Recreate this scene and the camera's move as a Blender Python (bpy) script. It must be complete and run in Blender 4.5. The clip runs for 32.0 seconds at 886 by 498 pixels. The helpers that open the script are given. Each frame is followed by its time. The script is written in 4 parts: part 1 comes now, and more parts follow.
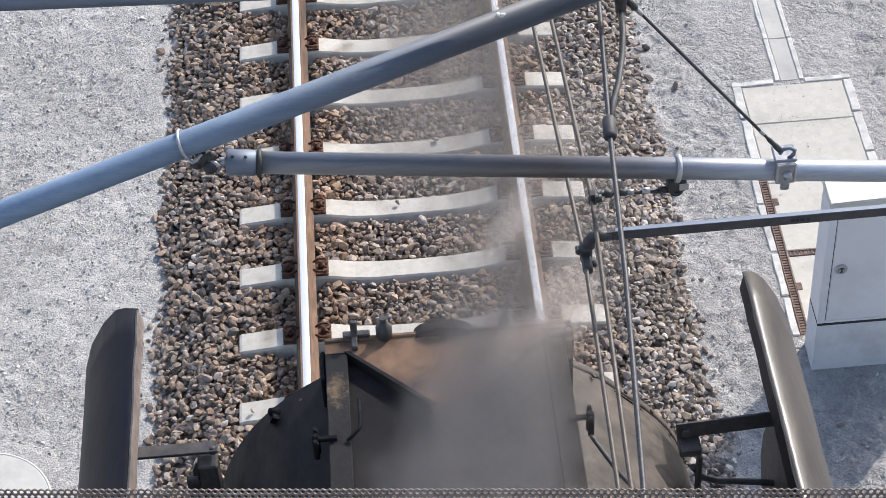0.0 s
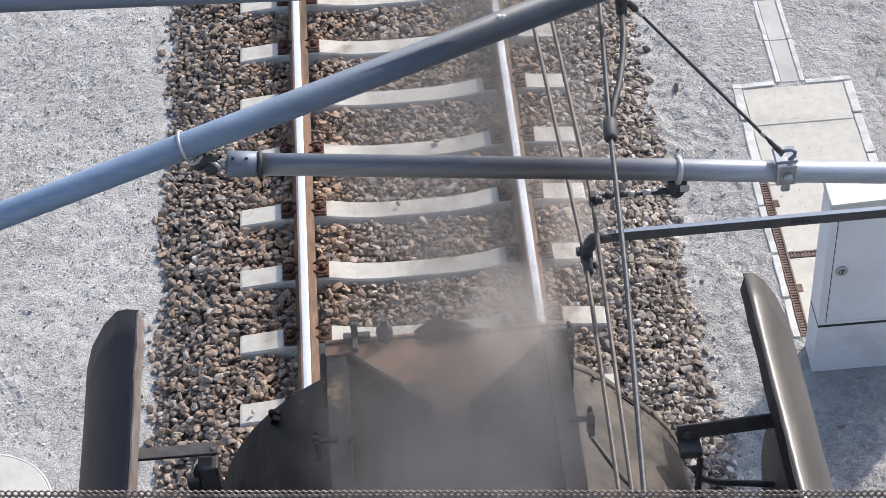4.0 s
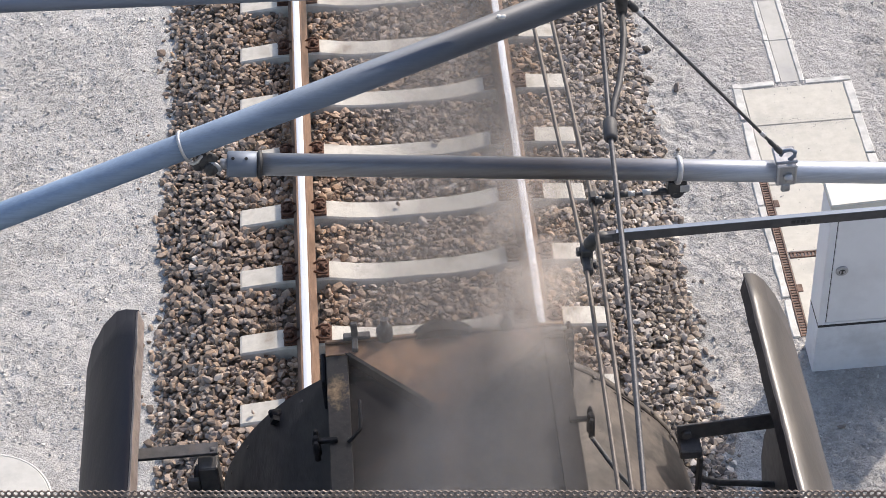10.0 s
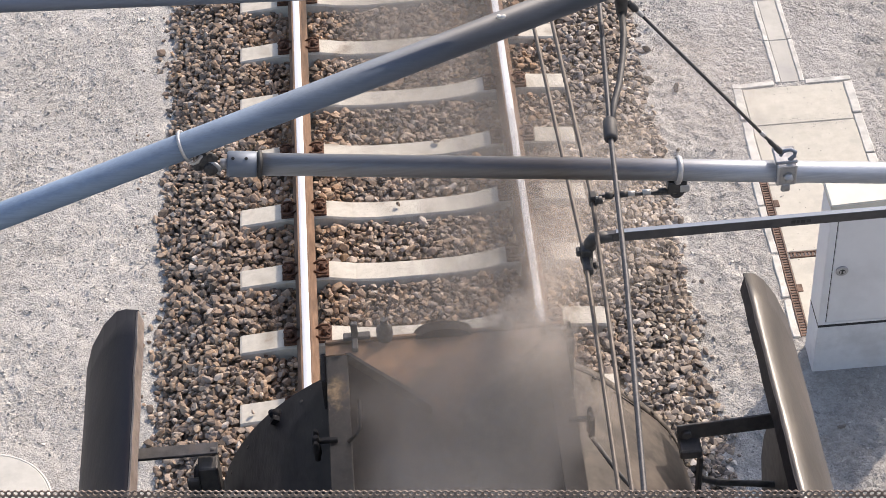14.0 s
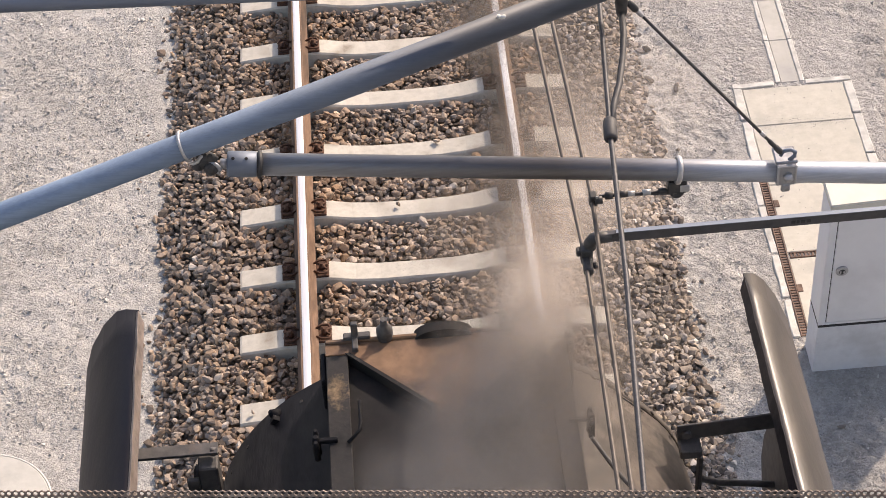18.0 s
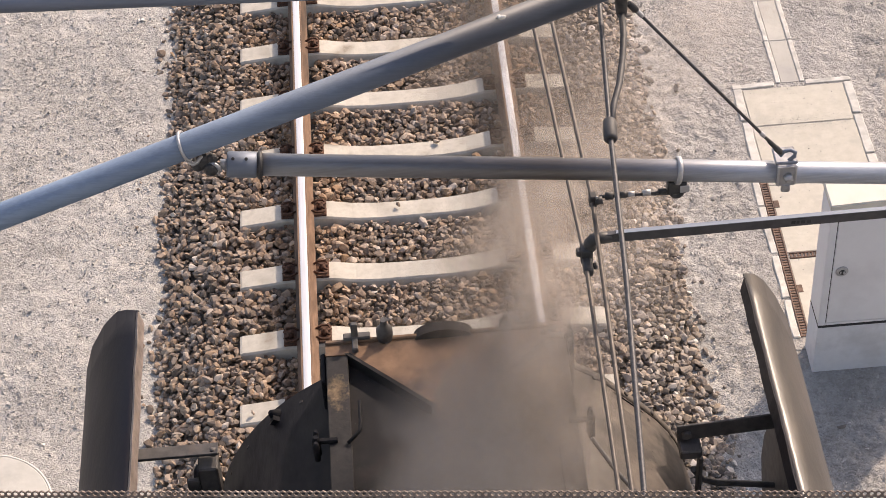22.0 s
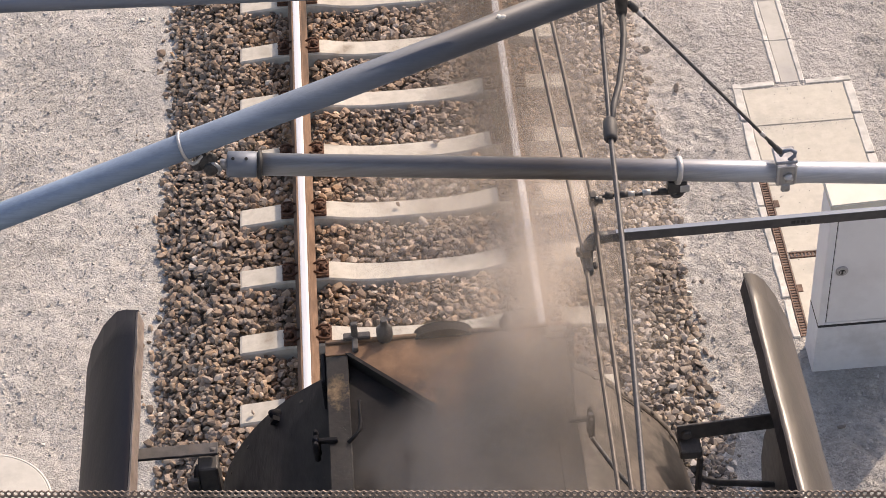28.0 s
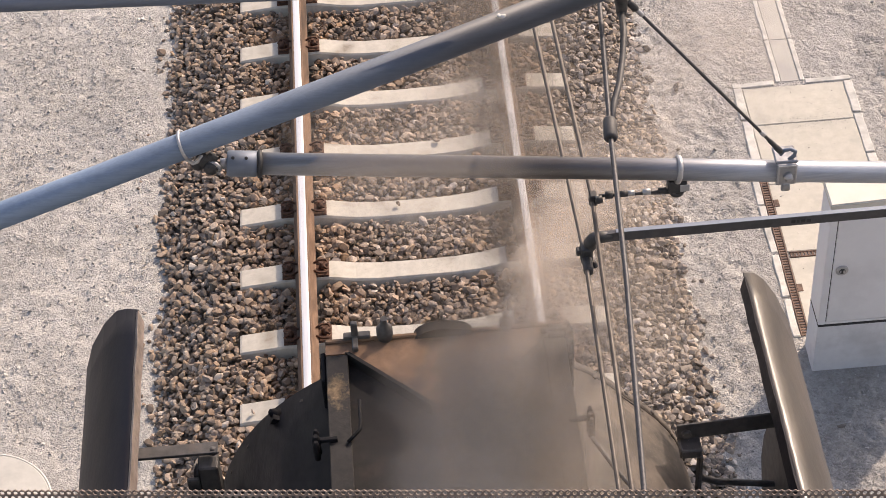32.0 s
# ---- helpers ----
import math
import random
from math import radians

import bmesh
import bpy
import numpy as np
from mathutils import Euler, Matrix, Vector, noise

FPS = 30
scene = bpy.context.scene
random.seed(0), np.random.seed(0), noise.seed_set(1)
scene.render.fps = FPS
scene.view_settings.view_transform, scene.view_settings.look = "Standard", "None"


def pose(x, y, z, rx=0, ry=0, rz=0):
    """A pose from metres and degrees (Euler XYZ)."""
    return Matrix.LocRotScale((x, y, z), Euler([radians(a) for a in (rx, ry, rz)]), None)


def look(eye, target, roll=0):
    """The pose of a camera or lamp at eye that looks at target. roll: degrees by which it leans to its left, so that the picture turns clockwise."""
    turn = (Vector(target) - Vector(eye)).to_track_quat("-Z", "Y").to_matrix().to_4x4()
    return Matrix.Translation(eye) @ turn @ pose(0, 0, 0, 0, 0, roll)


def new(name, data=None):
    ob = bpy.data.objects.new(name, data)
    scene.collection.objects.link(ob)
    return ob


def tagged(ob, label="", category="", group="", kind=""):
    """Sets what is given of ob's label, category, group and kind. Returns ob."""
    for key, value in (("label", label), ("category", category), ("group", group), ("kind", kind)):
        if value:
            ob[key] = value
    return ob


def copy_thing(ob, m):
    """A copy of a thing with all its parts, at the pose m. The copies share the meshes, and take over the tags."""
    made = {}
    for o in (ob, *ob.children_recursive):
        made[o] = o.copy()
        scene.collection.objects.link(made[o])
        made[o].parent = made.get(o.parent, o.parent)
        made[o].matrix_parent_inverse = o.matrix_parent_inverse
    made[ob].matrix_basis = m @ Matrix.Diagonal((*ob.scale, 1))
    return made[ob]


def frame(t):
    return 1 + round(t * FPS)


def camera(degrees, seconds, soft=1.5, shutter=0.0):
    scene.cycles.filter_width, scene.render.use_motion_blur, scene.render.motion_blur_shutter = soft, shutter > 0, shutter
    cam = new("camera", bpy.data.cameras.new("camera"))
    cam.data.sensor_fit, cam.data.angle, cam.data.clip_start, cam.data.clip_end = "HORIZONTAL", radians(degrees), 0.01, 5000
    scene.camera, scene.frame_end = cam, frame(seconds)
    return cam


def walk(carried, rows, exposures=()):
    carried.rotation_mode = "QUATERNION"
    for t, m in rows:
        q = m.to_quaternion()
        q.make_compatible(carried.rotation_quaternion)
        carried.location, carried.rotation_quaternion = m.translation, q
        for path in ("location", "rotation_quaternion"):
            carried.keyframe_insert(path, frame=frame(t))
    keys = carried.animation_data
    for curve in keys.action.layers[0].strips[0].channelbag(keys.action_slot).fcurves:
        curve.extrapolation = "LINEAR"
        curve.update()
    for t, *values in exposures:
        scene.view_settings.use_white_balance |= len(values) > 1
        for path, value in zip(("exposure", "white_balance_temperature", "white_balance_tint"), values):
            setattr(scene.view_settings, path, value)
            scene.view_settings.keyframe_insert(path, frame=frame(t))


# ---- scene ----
# camera: on a footbridge, nearly still, looking down along the track
cam = camera(24.8, 32.0, 0.8)
EYE = (-0.0841, -9.0, 9.3713)
# small sway of the camera, degrees: seconds, tilt down, turn right
SWAY = [(0.0, .048, .024), (0.9, .037, .013), (1.5, .021, .005), (2.5, .008, 0), (3.0, .014, 0), (3.5, .008, 0),
        (5.5, 0, 0), (16.5, .003, 0), (19.0, -.005, 0), (20.5, -.019, 0), (21.5, -.003, 0), (22.7, -.021, .003),
        (23.5, -.003, 0), (24.7, -.013, 0), (27.5, -.002, 0), (30.5, -.013, .016), (31.0, -.01, .005),
        (31.5, .011, 0), (32.0, .016, 0)]
EXPOSURES = [(0.0, 0.0, 6250, 11), (8.0, 0.01, 6300, 11), (11.0, 0.05, 6800, 14), (14.5, 0.05, 7050, 15),
             (17.0, 0.03, 7400, 17), (20.0, -0.02, 7700, 19), (32.0, -0.04, 7700, 19)]
walk(cam, [(t, pose(*EYE, 45.457 - a, 2.587, -4.089 - b)) for t, a, b in SWAY], EXPOSURES)

# daylight: low sun from ahead and to the right
SUN_AZ, SUN_EL = radians(42), radians(36)
world = bpy.data.worlds.new("sky")
scene.world = world
world.use_nodes = True
wn = world.node_tree
sky = wn.nodes.new("ShaderNodeTexSky")
sky.sky_type, sky.sun_disc = "NISHITA", False
sky.sun_elevation, sky.sun_rotation = SUN_EL, SUN_AZ
sky.dust_density = 2.0
wn.links.new(sky.outputs[0], wn.nodes["Background"].inputs[0])
wn.nodes["Background"].inputs[1].default_value = 0.27
sun = new("sun", bpy.data.lights.new("sun", "SUN"))
sun.data.energy, sun.data.angle, sun.data.color = 4.3, radians(0.9), (1.0, 0.93, 0.83)
SUN_WAY = Vector((math.sin(SUN_AZ) * math.cos(SUN_EL), math.cos(SUN_AZ) * math.cos(SUN_EL), math.sin(SUN_EL)))
sun.matrix_world = look(SUN_WAY * 40, (0, 0, 0))
scene.cycles.transparent_max_bounces = 64


# ---- materials ----
class Nodes:
    """A small writer of node materials."""

    def __init__(self, name):
        self.mat = bpy.data.materials.new(name)
        self.mat.use_nodes = True
        self.tree = self.mat.node_tree
        self.tree.nodes.clear()
        self.out = self.add("OutputMaterial")

    def add(self, kind, **sockets):
        node = self.tree.nodes.new("ShaderNode" + kind)
        for key, value in sockets.items():
            self.put(node, key, value)
        return node

    def put(self, node, key, value):
        sock = node.inputs[int(key[1:])] if key[0] == "i" and key[1:].isdigit() else node.inputs[key.replace("_", " ")]
        if isinstance(value, bpy.types.NodeSocket):
            self.tree.links.new(value, sock)
        else:
            sock.default_value = value

    def coords(self, scale=(1, 1, 1), shift=False):
        tc = self.add("TexCoord").outputs["Object"]
        if shift:
            off = self.add("VectorMath", i0=self.add("ObjectInfo").outputs["Random"], i1=(37.0, 19.0, 53.0))
            off.operation = "MULTIPLY"
            tot = self.add("VectorMath", i0=tc, i1=off.outputs[0])
            tc = tot.outputs[0]
        return self.add("Mapping", Vector=tc, Scale=scale).outputs[0]

    def noise(self, vec, scale, detail=4, rough=0.6):
        return self.add("TexNoise", Vector=vec, Scale=scale, Detail=detail, Roughness=rough).outputs["Fac"]

    def ramp(self, fac, *stops):
        node = self.add("ValToRGB", Fac=fac)
        el = node.color_ramp.elements
        while len(el) < len(stops):
            el.new(0.5)
        for e, (p, c) in zip(el, stops):
            e.position = p
            e.color = (*c, 1) if not isinstance(c, (int, float)) else (c, c, c, 1)
        return node.outputs[0]

    def mix(self, fac, a, b, blend="MIX"):
        node = self.add("Mix")
        node.data_type, node.blend_type = "RGBA", blend
        for key, value in ((0, fac), (6, a), (7, b)):
            if isinstance(value, tuple) and len(value) == 3:
                value = (*value, 1)
            if isinstance(value, bpy.types.NodeSocket):
                self.tree.links.new(value, node.inputs[key])
            else:
                node.inputs[key].default_value = value
        return node.outputs[2]

    def math(self, op, a, b=0.0, clamp=False):
        node = self.add("Math", i0=a, i1=b)
        node.operation, node.use_clamp = op, clamp
        return node.outputs[0]

    def bump(self, height, strength=0.5, dist=0.01):
        return self.add("Bump", Height=height, Strength=strength, Distance=dist).outputs[0]

    def finish(self, color, rough=0.8, metal=0.0, normal=None, **more):
        b = self.add("BsdfPrincipled", Base_Color=(*color, 1) if isinstance(color, tuple) else color, Roughness=rough, Metallic=metal, **more)
        if normal is not None:
            self.put(b, "Normal", normal)
        self.tree.links.new(b.outputs[0], self.out.inputs[0])
        return self.mat


def surface(name, dark, light, scale, rough=0.8, metal=0.0, stain=None, stain_scale=1.5, stain_at=(0.5, 0.7), bump=0.4,
            dist=0.004, stretch=(1, 1, 1), shift=True, rough_var=0.15, spec=0.5):
    """Two tones of grain, larger stains and fine relief."""
    n = Nodes(name)
    v = n.coords(stretch, shift)
    fine = n.noise(v, scale, 6, 0.65)
    col = n.ramp(fine, (0.3, dark), (0.72, light))
    if stain:
        big = n.noise(v, stain_scale, 5, 0.62)
        col = n.mix(n.ramp(big, (stain_at[0], 0.0), (stain_at[1], 1.0)), col, stain)
    r = n.math("ADD", n.math("MULTIPLY", n.noise(v, scale * 0.4, 3), rough_var * 2), rough - rough_var, True)
    return n.finish(col, r, metal, n.bump(fine, bump, dist), Specular_IOR_Level=spec)


def stone_material(name, scale=1.0, rust=True, tones=None):
    n = Nodes(name)
    isl = n.add("NewGeometry").outputs["Random Per Island"]
    tones = tones or ((0.0, (.11, .10, .088)), (0.18, (.22, .195, .172)), (0.42, (.345, .30, .255)), (0.58, (.305, .29, .28)), (0.76, (.43, .36, .275)), (0.91, (.47, .44, .405)), (1.0, (.68, .65, .60)))
    col = n.ramp(isl, *tones)
    v = n.coords((1, 1, 1))
    grain = n.noise(v, 60 * scale, 4, 0.7)
    col = n.mix(0.55, col, n.ramp(grain, (0.3, 0.38), (0.65, 0.88)), "MULTIPLY")
    if rust:
        x = n.add("SeparateXYZ", Vector=v).outputs[0]
        near = n.math("ABSOLUTE", n.math("SUBTRACT", n.math("ABSOLUTE", x), 0.75))
        near = n.math("ADD", near, n.math("MULTIPLY", n.noise(v, 3.0, 3), 0.35))
        own = n.math("FRACT", n.math("MULTIPLY", isl, 37.7))
        fac = n.math("MULTIPLY", n.ramp(near, (0.25, 0.98), (0.62, 0.55)), n.ramp(own, (0.0, 0.35), (0.5, 0.85), (1.0, 1.1)))
        side = n.add("MapRange", Value=x, i1=.9, i2=1.4, i3=1.25, i4=.55)
        fac = n.math("MULTIPLY", fac, side.outputs[0], True)
        col = n.mix(fac, col, n.mix(1.0, col, (.92, .675, .50), "MULTIPLY"))
    return n.finish(col, 0.9, 0.0, n.bump(grain, 0.5, 0.003))


def gravel_material():
    """Fine crushed grey gravel, trodden and dusty in patches; coarser and darker on the far side of the track."""
    n = Nodes("fine_gravel")
    v = n.coords()
    warp = n.add("VectorMath", i0=n.add("TexNoise", Vector=v, Scale=9.0, Detail=3.0).outputs["Color"], i1=(.13, .13, .13))
    warp.operation = "MULTIPLY"
    w = n.add("VectorMath", i0=v, i1=warp.outputs[0]).outputs[0]
    grain = n.noise(v, 24.0, 7, 0.78)
    col = n.ramp(grain, (0.34, (.27, .256, .233)), (0.45, (.40, .381, .350)), (0.55, (.50, .480, .444)), (0.68, (.60, .580, .540)))
    vor = n.add("TexVoronoi", Vector=v, Scale=68.0, Randomness=1.0)
    cell = n.add("SeparateColor", Color=vor.outputs["Color"]).outputs[0]
    col = n.mix(0.35, col, n.ramp(cell, (0.0, 0.5), (0.6, 0.95), (1.0, 1.0)), "MULTIPLY")
    big = n.noise(v, 1.3, 6, 0.65)
    mid = n.noise(v, 11.0, 6, 0.72)
    col = n.mix(n.ramp(big, (0.38, 0.0), (0.66, 0.55)), col, (.56, .538, .503))
    
    x = n.add("SeparateXYZ", Vector=v).outputs[0]
    right = n.add("MapRange", Value=n.math("ADD", x, n.math("MULTIPLY", big, 0.8)), i1=1.9, i2=2.9, i3=0.0, i4=1.0).outputs[0]
    col = n.mix(right, col, n.mix(1.0, col, (.88, .88, .89), "MULTIPLY"))
    col = n.mix(n.math("MULTIPLY", n.ramp(mid, (0.50, 0.0), (0.66, 0.8)), n.math("ADD", n.math("MULTIPLY", right, .5), .45)), col, (.34, .325, .30))
    pebble = n.math("ADD", n.math("MULTIPLY", n.math("SUBTRACT", 1.0, vor.outputs["Distance"]), .4), n.math("MULTIPLY", grain, 1.3))
    # clods and stones pressed into the surface
    stone = n.add("TexVoronoi", Vector=w, Scale=19.0, Randomness=1.0)
    lump = n.ramp(stone.outputs["Distance"], (0.0, 1.0), (0.45, 0.55), (0.7, 0.0))
    lump = n.math("MULTIPLY", lump, n.ramp(n.noise(v, 4.0, 3), (.42, 0.15), (.62, 1.0)))
    lump = n.math("MULTIPLY", lump, n.math("ADD", n.math("MULTIPLY", right, .5), 0.08))
    h = n.math("ADD", n.math("ADD", n.math("MULTIPLY", mid, n.math("ADD", n.math("MULTIPLY", right, .7), .85)), n.math("MULTIPLY", pebble, n.ramp(big, (.38, .50), (.62, .25)))), lump)
    return n.finish(col, 0.95, 0.0, n.bump(h, 1.0, 0.035))


def smoke_material(name, density, color, scale, ragged=1.3, low=0.1, high=0.95, thin=None):
    """Drifting smoke: a torn, curling veil, thick in its middle and fading to nothing at its rim."""
    n = Nodes(name)
    tc = n.add("TexCoord").outputs["Object"]
    xy = n.add("VectorMath", i0=tc, i1=(1, 1, 0))
    xy.operation = "MULTIPLY"
    ln = n.add("VectorMath", i0=xy.outputs[0])
    ln.operation = "LENGTH"
    v = n.coords((1, 1, 1), True)
    curl = n.add("VectorMath", i0=n.add("TexNoise", Vector=v, Scale=1.3, Detail=2.0, Roughness=0.5).outputs["Color"], i1=(.5, .5, .5))
    curl.operation = "SUBTRACT"
    amount = n.add("VectorMath", i0=curl.outputs[0], i1=(.9, .9, .9))
    amount.operation = "MULTIPLY"
    bent = n.add("VectorMath", i0=v, i1=amount.outputs[0])
    fbm = n.noise(bent.outputs[0], scale, 6, 0.56)
    body = n.math("SUBTRACT", 1.0, ln.outputs["Value"])
    field = n.math("ADD", n.math("MULTIPLY", body, 1.25), n.math("MULTIPLY", n.math("SUBTRACT", fbm, 0.5), ragged * 2))
    thick = n.add("MapRange", Value=field, i1=low, i2=high, i3=0.0, i4=1.0)
    thick.interpolation_type = "SMOOTHSTEP"
    edge = n.add("MapRange", Value=ln.outputs["Value"], i1=0.97, i2=0.45, i3=0.0, i4=1.0)
    edge.interpolation_type = "SMOOTHSTEP"
    alpha = n.math("MULTIPLY", n.math("MULTIPLY", thick.outputs[0], edge.outputs[0]), density)
    if thin:
        y = n.add("SeparateXYZ", Vector=n.add("NewGeometry").outputs["Position"]).outputs[1]
        for lo, hi in (thin[:2], thin[2:]):
            spent = n.add("MapRange", Value=y, i1=lo, i2=hi, i3=0.0, i4=1.0)
            spent.interpolation_type = "SMOOTHSTEP"
            alpha = n.math("MULTIPLY", alpha, spent.outputs[0])
    dif = n.add("BsdfDiffuse", Color=(*color, 1))
    tra = n.add("BsdfTranslucent", Color=(*color, 1))
    soft = n.add("MixShader", i0=0.5, i1=dif.outputs[0], i2=tra.outputs[0])
    see = n.add("BsdfTransparent")
    mixed = n.add("MixShader", i0=alpha, i1=see.outputs[0], i2=soft.outputs[0])
    n.tree.links.new(mixed.outputs[0], n.out.inputs[0])
    return n.mat


GRAVEL = gravel_material()
STONES = stone_material("ballast_stone")
PEBBLE = stone_material("path_grit", 2.0, False, ((0.0, (.36, .35, .335)), (0.4, (.47, .455, .43)), (0.75, (.56, .545, .515)), (1.0, (.72, .695, .655))))
BED = surface("ballast_fines", (.09, .075, .06), (.22, .18, .14), 25, 0.95, stain=(.12, .09, .07), stain_scale=3, bump=0.9, dist=0.02)
CONCRETE_SLEEPER = surface("sleeper_concrete", (.42, .39, .335), (.56, .525, .455), 18, 0.88, stain=(.26, .225, .18), stain_scale=4.5, stain_at=(.54, .72), bump=0.3)
CONCRETE = surface("slab_concrete", (.435, .41, .35), (.52, .49, .425), 14, 0.9, stain=(.39, .37, .325), stain_scale=5.0, stain_at=(.55, .75), bump=0.3)
CONCRETE_EDGE = surface("edging_concrete", (.44, .425, .39), (.62, .60, .555), 16, 0.9, stain=(.33, .32, .29), stain_scale=6, bump=0.35)
DUCT = surface("duct_concrete", (.39, .375, .335), (.50, .48, .435), 12, 0.9, stain=(.35, .34, .32), stain_scale=3, bump=0.3)
RAIL_RUST = surface("rail_rust", (.13, .078, .050), (.28, .175, .115), 30, 0.9, stain=(.085, .06, .045), stain_scale=6, bump=0.3, stretch=(1, .2, 1))
RAIL_SHINE = surface("polished_rail", (.58, .58, .59), (.72, .72, .72), 6, 0.42, 0.6, bump=0.03, stretch=(8, .3, 8), rough_var=0.05)
FASTENER = surface("fastener_rust", (.05, .03, .022), (.16, .075, .045), 60, 0.85, 0.3, bump=0.3)
# soot black; on the left cladding its darkness also stands for shade
SOOT_AND_SHADE = surface("sooty_shaded_black", (.0030, .0034, .0055), (.0095, .0098, .0135), 14, 0.66, stain=(.020, .0185, .021), stain_scale=3.0, stain_at=(.5, .8), bump=0.6, dist=0.008, stretch=(1, 1, 2.5), spec=0.14)
CASING = surface("sooty_casing", (.010, .0095, .010), (.025, .022, .021), 12, 0.8, stain=(.048, .036, .027), stain_scale=3.5, stain_at=(.52, .8), bump=0.3, spec=0.3)
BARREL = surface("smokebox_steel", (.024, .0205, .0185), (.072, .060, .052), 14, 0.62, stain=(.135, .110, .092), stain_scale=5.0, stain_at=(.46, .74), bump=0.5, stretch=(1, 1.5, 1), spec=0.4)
RUST_TOP = surface("rusty_plate", (.125, .072, .042), (.29, .17, .098), 9, 0.8, stain=(.06, .045, .038), stain_scale=4, stain_at=(.52, .7), bump=0.3)
def rusted_flange():
    """Sooty plate with one ochre bloom of rust."""
    n = Nodes("rusted_flange")
    v = n.coords()
    fine = n.noise(v, 30, 5, .7)
    base = n.ramp(fine, (.3, (.010, .0095, .010)), (.7, (.025, .022, .021)))
    off = n.add("VectorMath", i0=v, i1=(.398, .225, -4.05))
    sq = n.add("VectorMath", i0=off.outputs[0], i1=(1.5, .85, 0))
    sq.operation = "MULTIPLY"
    ln = n.add("VectorMath", i0=sq.outputs[0])
    ln.operation = "LENGTH"
    d = n.math("ADD", ln.outputs["Value"], n.math("MULTIPLY", n.math("SUBTRACT", n.noise(v, 16, 6, .75), .5), .20))
    col = n.mix(n.ramp(d, (.022, .8), (.070, .0)), base, n.ramp(fine, (.35, (.12, .08, .045)), (.65, (.30, .205, .115))))
    return n.finish(col, .85, 0.0, n.bump(fine, .4, .004))


FLANGE = rusted_flange()
# one paint in two tones: the plates' shade and sun put into colour
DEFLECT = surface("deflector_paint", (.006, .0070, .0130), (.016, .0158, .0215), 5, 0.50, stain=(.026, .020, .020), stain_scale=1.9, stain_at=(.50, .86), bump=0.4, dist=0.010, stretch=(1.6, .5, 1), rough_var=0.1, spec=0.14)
DEFLECT_SUNLIT = surface("sunlit_deflector_paint", (.020, .0170, .0165), (.052, .0435, .039), 3, 0.44, stain=(.100, .081, .070), stain_scale=2.6, stain_at=(.50, .80), bump=0.35, dist=0.02, stretch=(1.8, .6, 1), rough_var=0.22, spec=0.7)
DEFLECT_LIP = surface("deflector_lip", (.115, .090, .080), (.30, .245, .215), 18, 0.6, bump=0.2)
BLACK_IRON = surface("black_iron", (.042, .039, .040), (.105, .098, .094), 20, 0.6, stain=(.12, .085, .065), stain_scale=8, stain_at=(.6, .8), bump=0.2)
ALU = surface("weathered_aluminium", (.135, .165, .215), (.20, .235, .29), 7, 0.56, 0.35, stain=(.095, .11, .14), stain_scale=2.5, stain_at=(.5, .8), bump=0.06, stretch=(.35, 3, 3))
ALU_SOOT = surface("sooty_aluminium", (.26, .265, .28), (.42, .425, .44), 20, 0.42, 0.5, stain=(.10, .095, .095), stain_scale=14, stain_at=(.5, .72), bump=0.1)


def soot_tube(strut=False):
    """Bare metal tube browned by smoke over the middle of the track."""
    n = Nodes("sooty_aluminium")
    v = n.coords((.35, 3, 3))
    fine = n.noise(v, 7, 6, .65)
    # strut: the sky's reflection is put into the clean colour as blue
    clean = n.ramp(fine, (.3, (.31, .34, .39)), (.7, (.43, .465, .53))) if not strut else n.ramp(fine, (.3, (.175, .25, .36)), (.7, (.265, .36, .485)))
    x = n.add("SeparateXYZ", Vector=n.coords()).outputs[0]
    x = n.math("ADD", x, n.math("MULTIPLY", n.noise(n.coords((1, .1, .1)), 3, 4), .16))
    low, high, stops, dirt = ((-.3, 1.1, ((0.0, .45), (.2, .72), (.5, .93), (.68, .65), (.85, .05)), (.092, .076, .064)) if not strut else
                              (-1.0, .8, ((0.0, .0), (.35, .35), (.66, .93)), (.040, .044, .055)))
    soot = n.ramp(n.add("MapRange", Value=x, i1=low, i2=high, i3=0.0, i4=1.0).outputs[0], *stops)
    col = n.mix(soot, clean, dirt)
    streak = n.noise(n.coords((.35, 20, 20)), 11, 5, .7)
    col = n.mix(.3, col, n.ramp(streak, (.3, .4), (.62, 1.0)), "MULTIPLY")
    return n.finish(col, .52 if strut else .36, .12 if strut else .3, n.bump(fine, .06, .004))


ALU_TUBE = soot_tube()
ALU_STRUT = soot_tube(True)
GALV = surface("galvanised_steel", (.36, .36, .37), (.54, .54, .545), 30, 0.45, 0.6, bump=0.1)
DARK_FIT = surface("dark_fitting", (.025, .025, .028), (.07, .07, .07), 40, 0.55, 0.3, bump=0.15)
ARM = surface("steady_arm_grey", (.055, .055, .06), (.10, .10, .11), 20, 0.5, 0.4, bump=0.08)
WIRE = surface("bronze_wire", (.065, .055, .048), (.13, .11, .096), 40, 0.55, 0.3, bump=0.05)
WIRE_DARK = surface("dark_stranded_wire", (.036, .036, .041), (.085, .085, .09), 120, 0.5, 0.4, bump=0.3)
RUBBER = surface("black_sleeve", (.03, .03, .033), (.055, .055, .058), 40, 0.6, bump=0.1)
CAB = surface("cabinet_grey", (.74, .74, .755), (.79, .79, .80), 4, 0.5, stain=(.69, .69, .70), stain_scale=2.5, bump=0.05)
CAB_LID = surface("cabinet_lid", (.60, .575, .50), (.67, .645, .57), 6, 0.55, stain=(.54, .51, .44), stain_scale=3, bump=0.05)
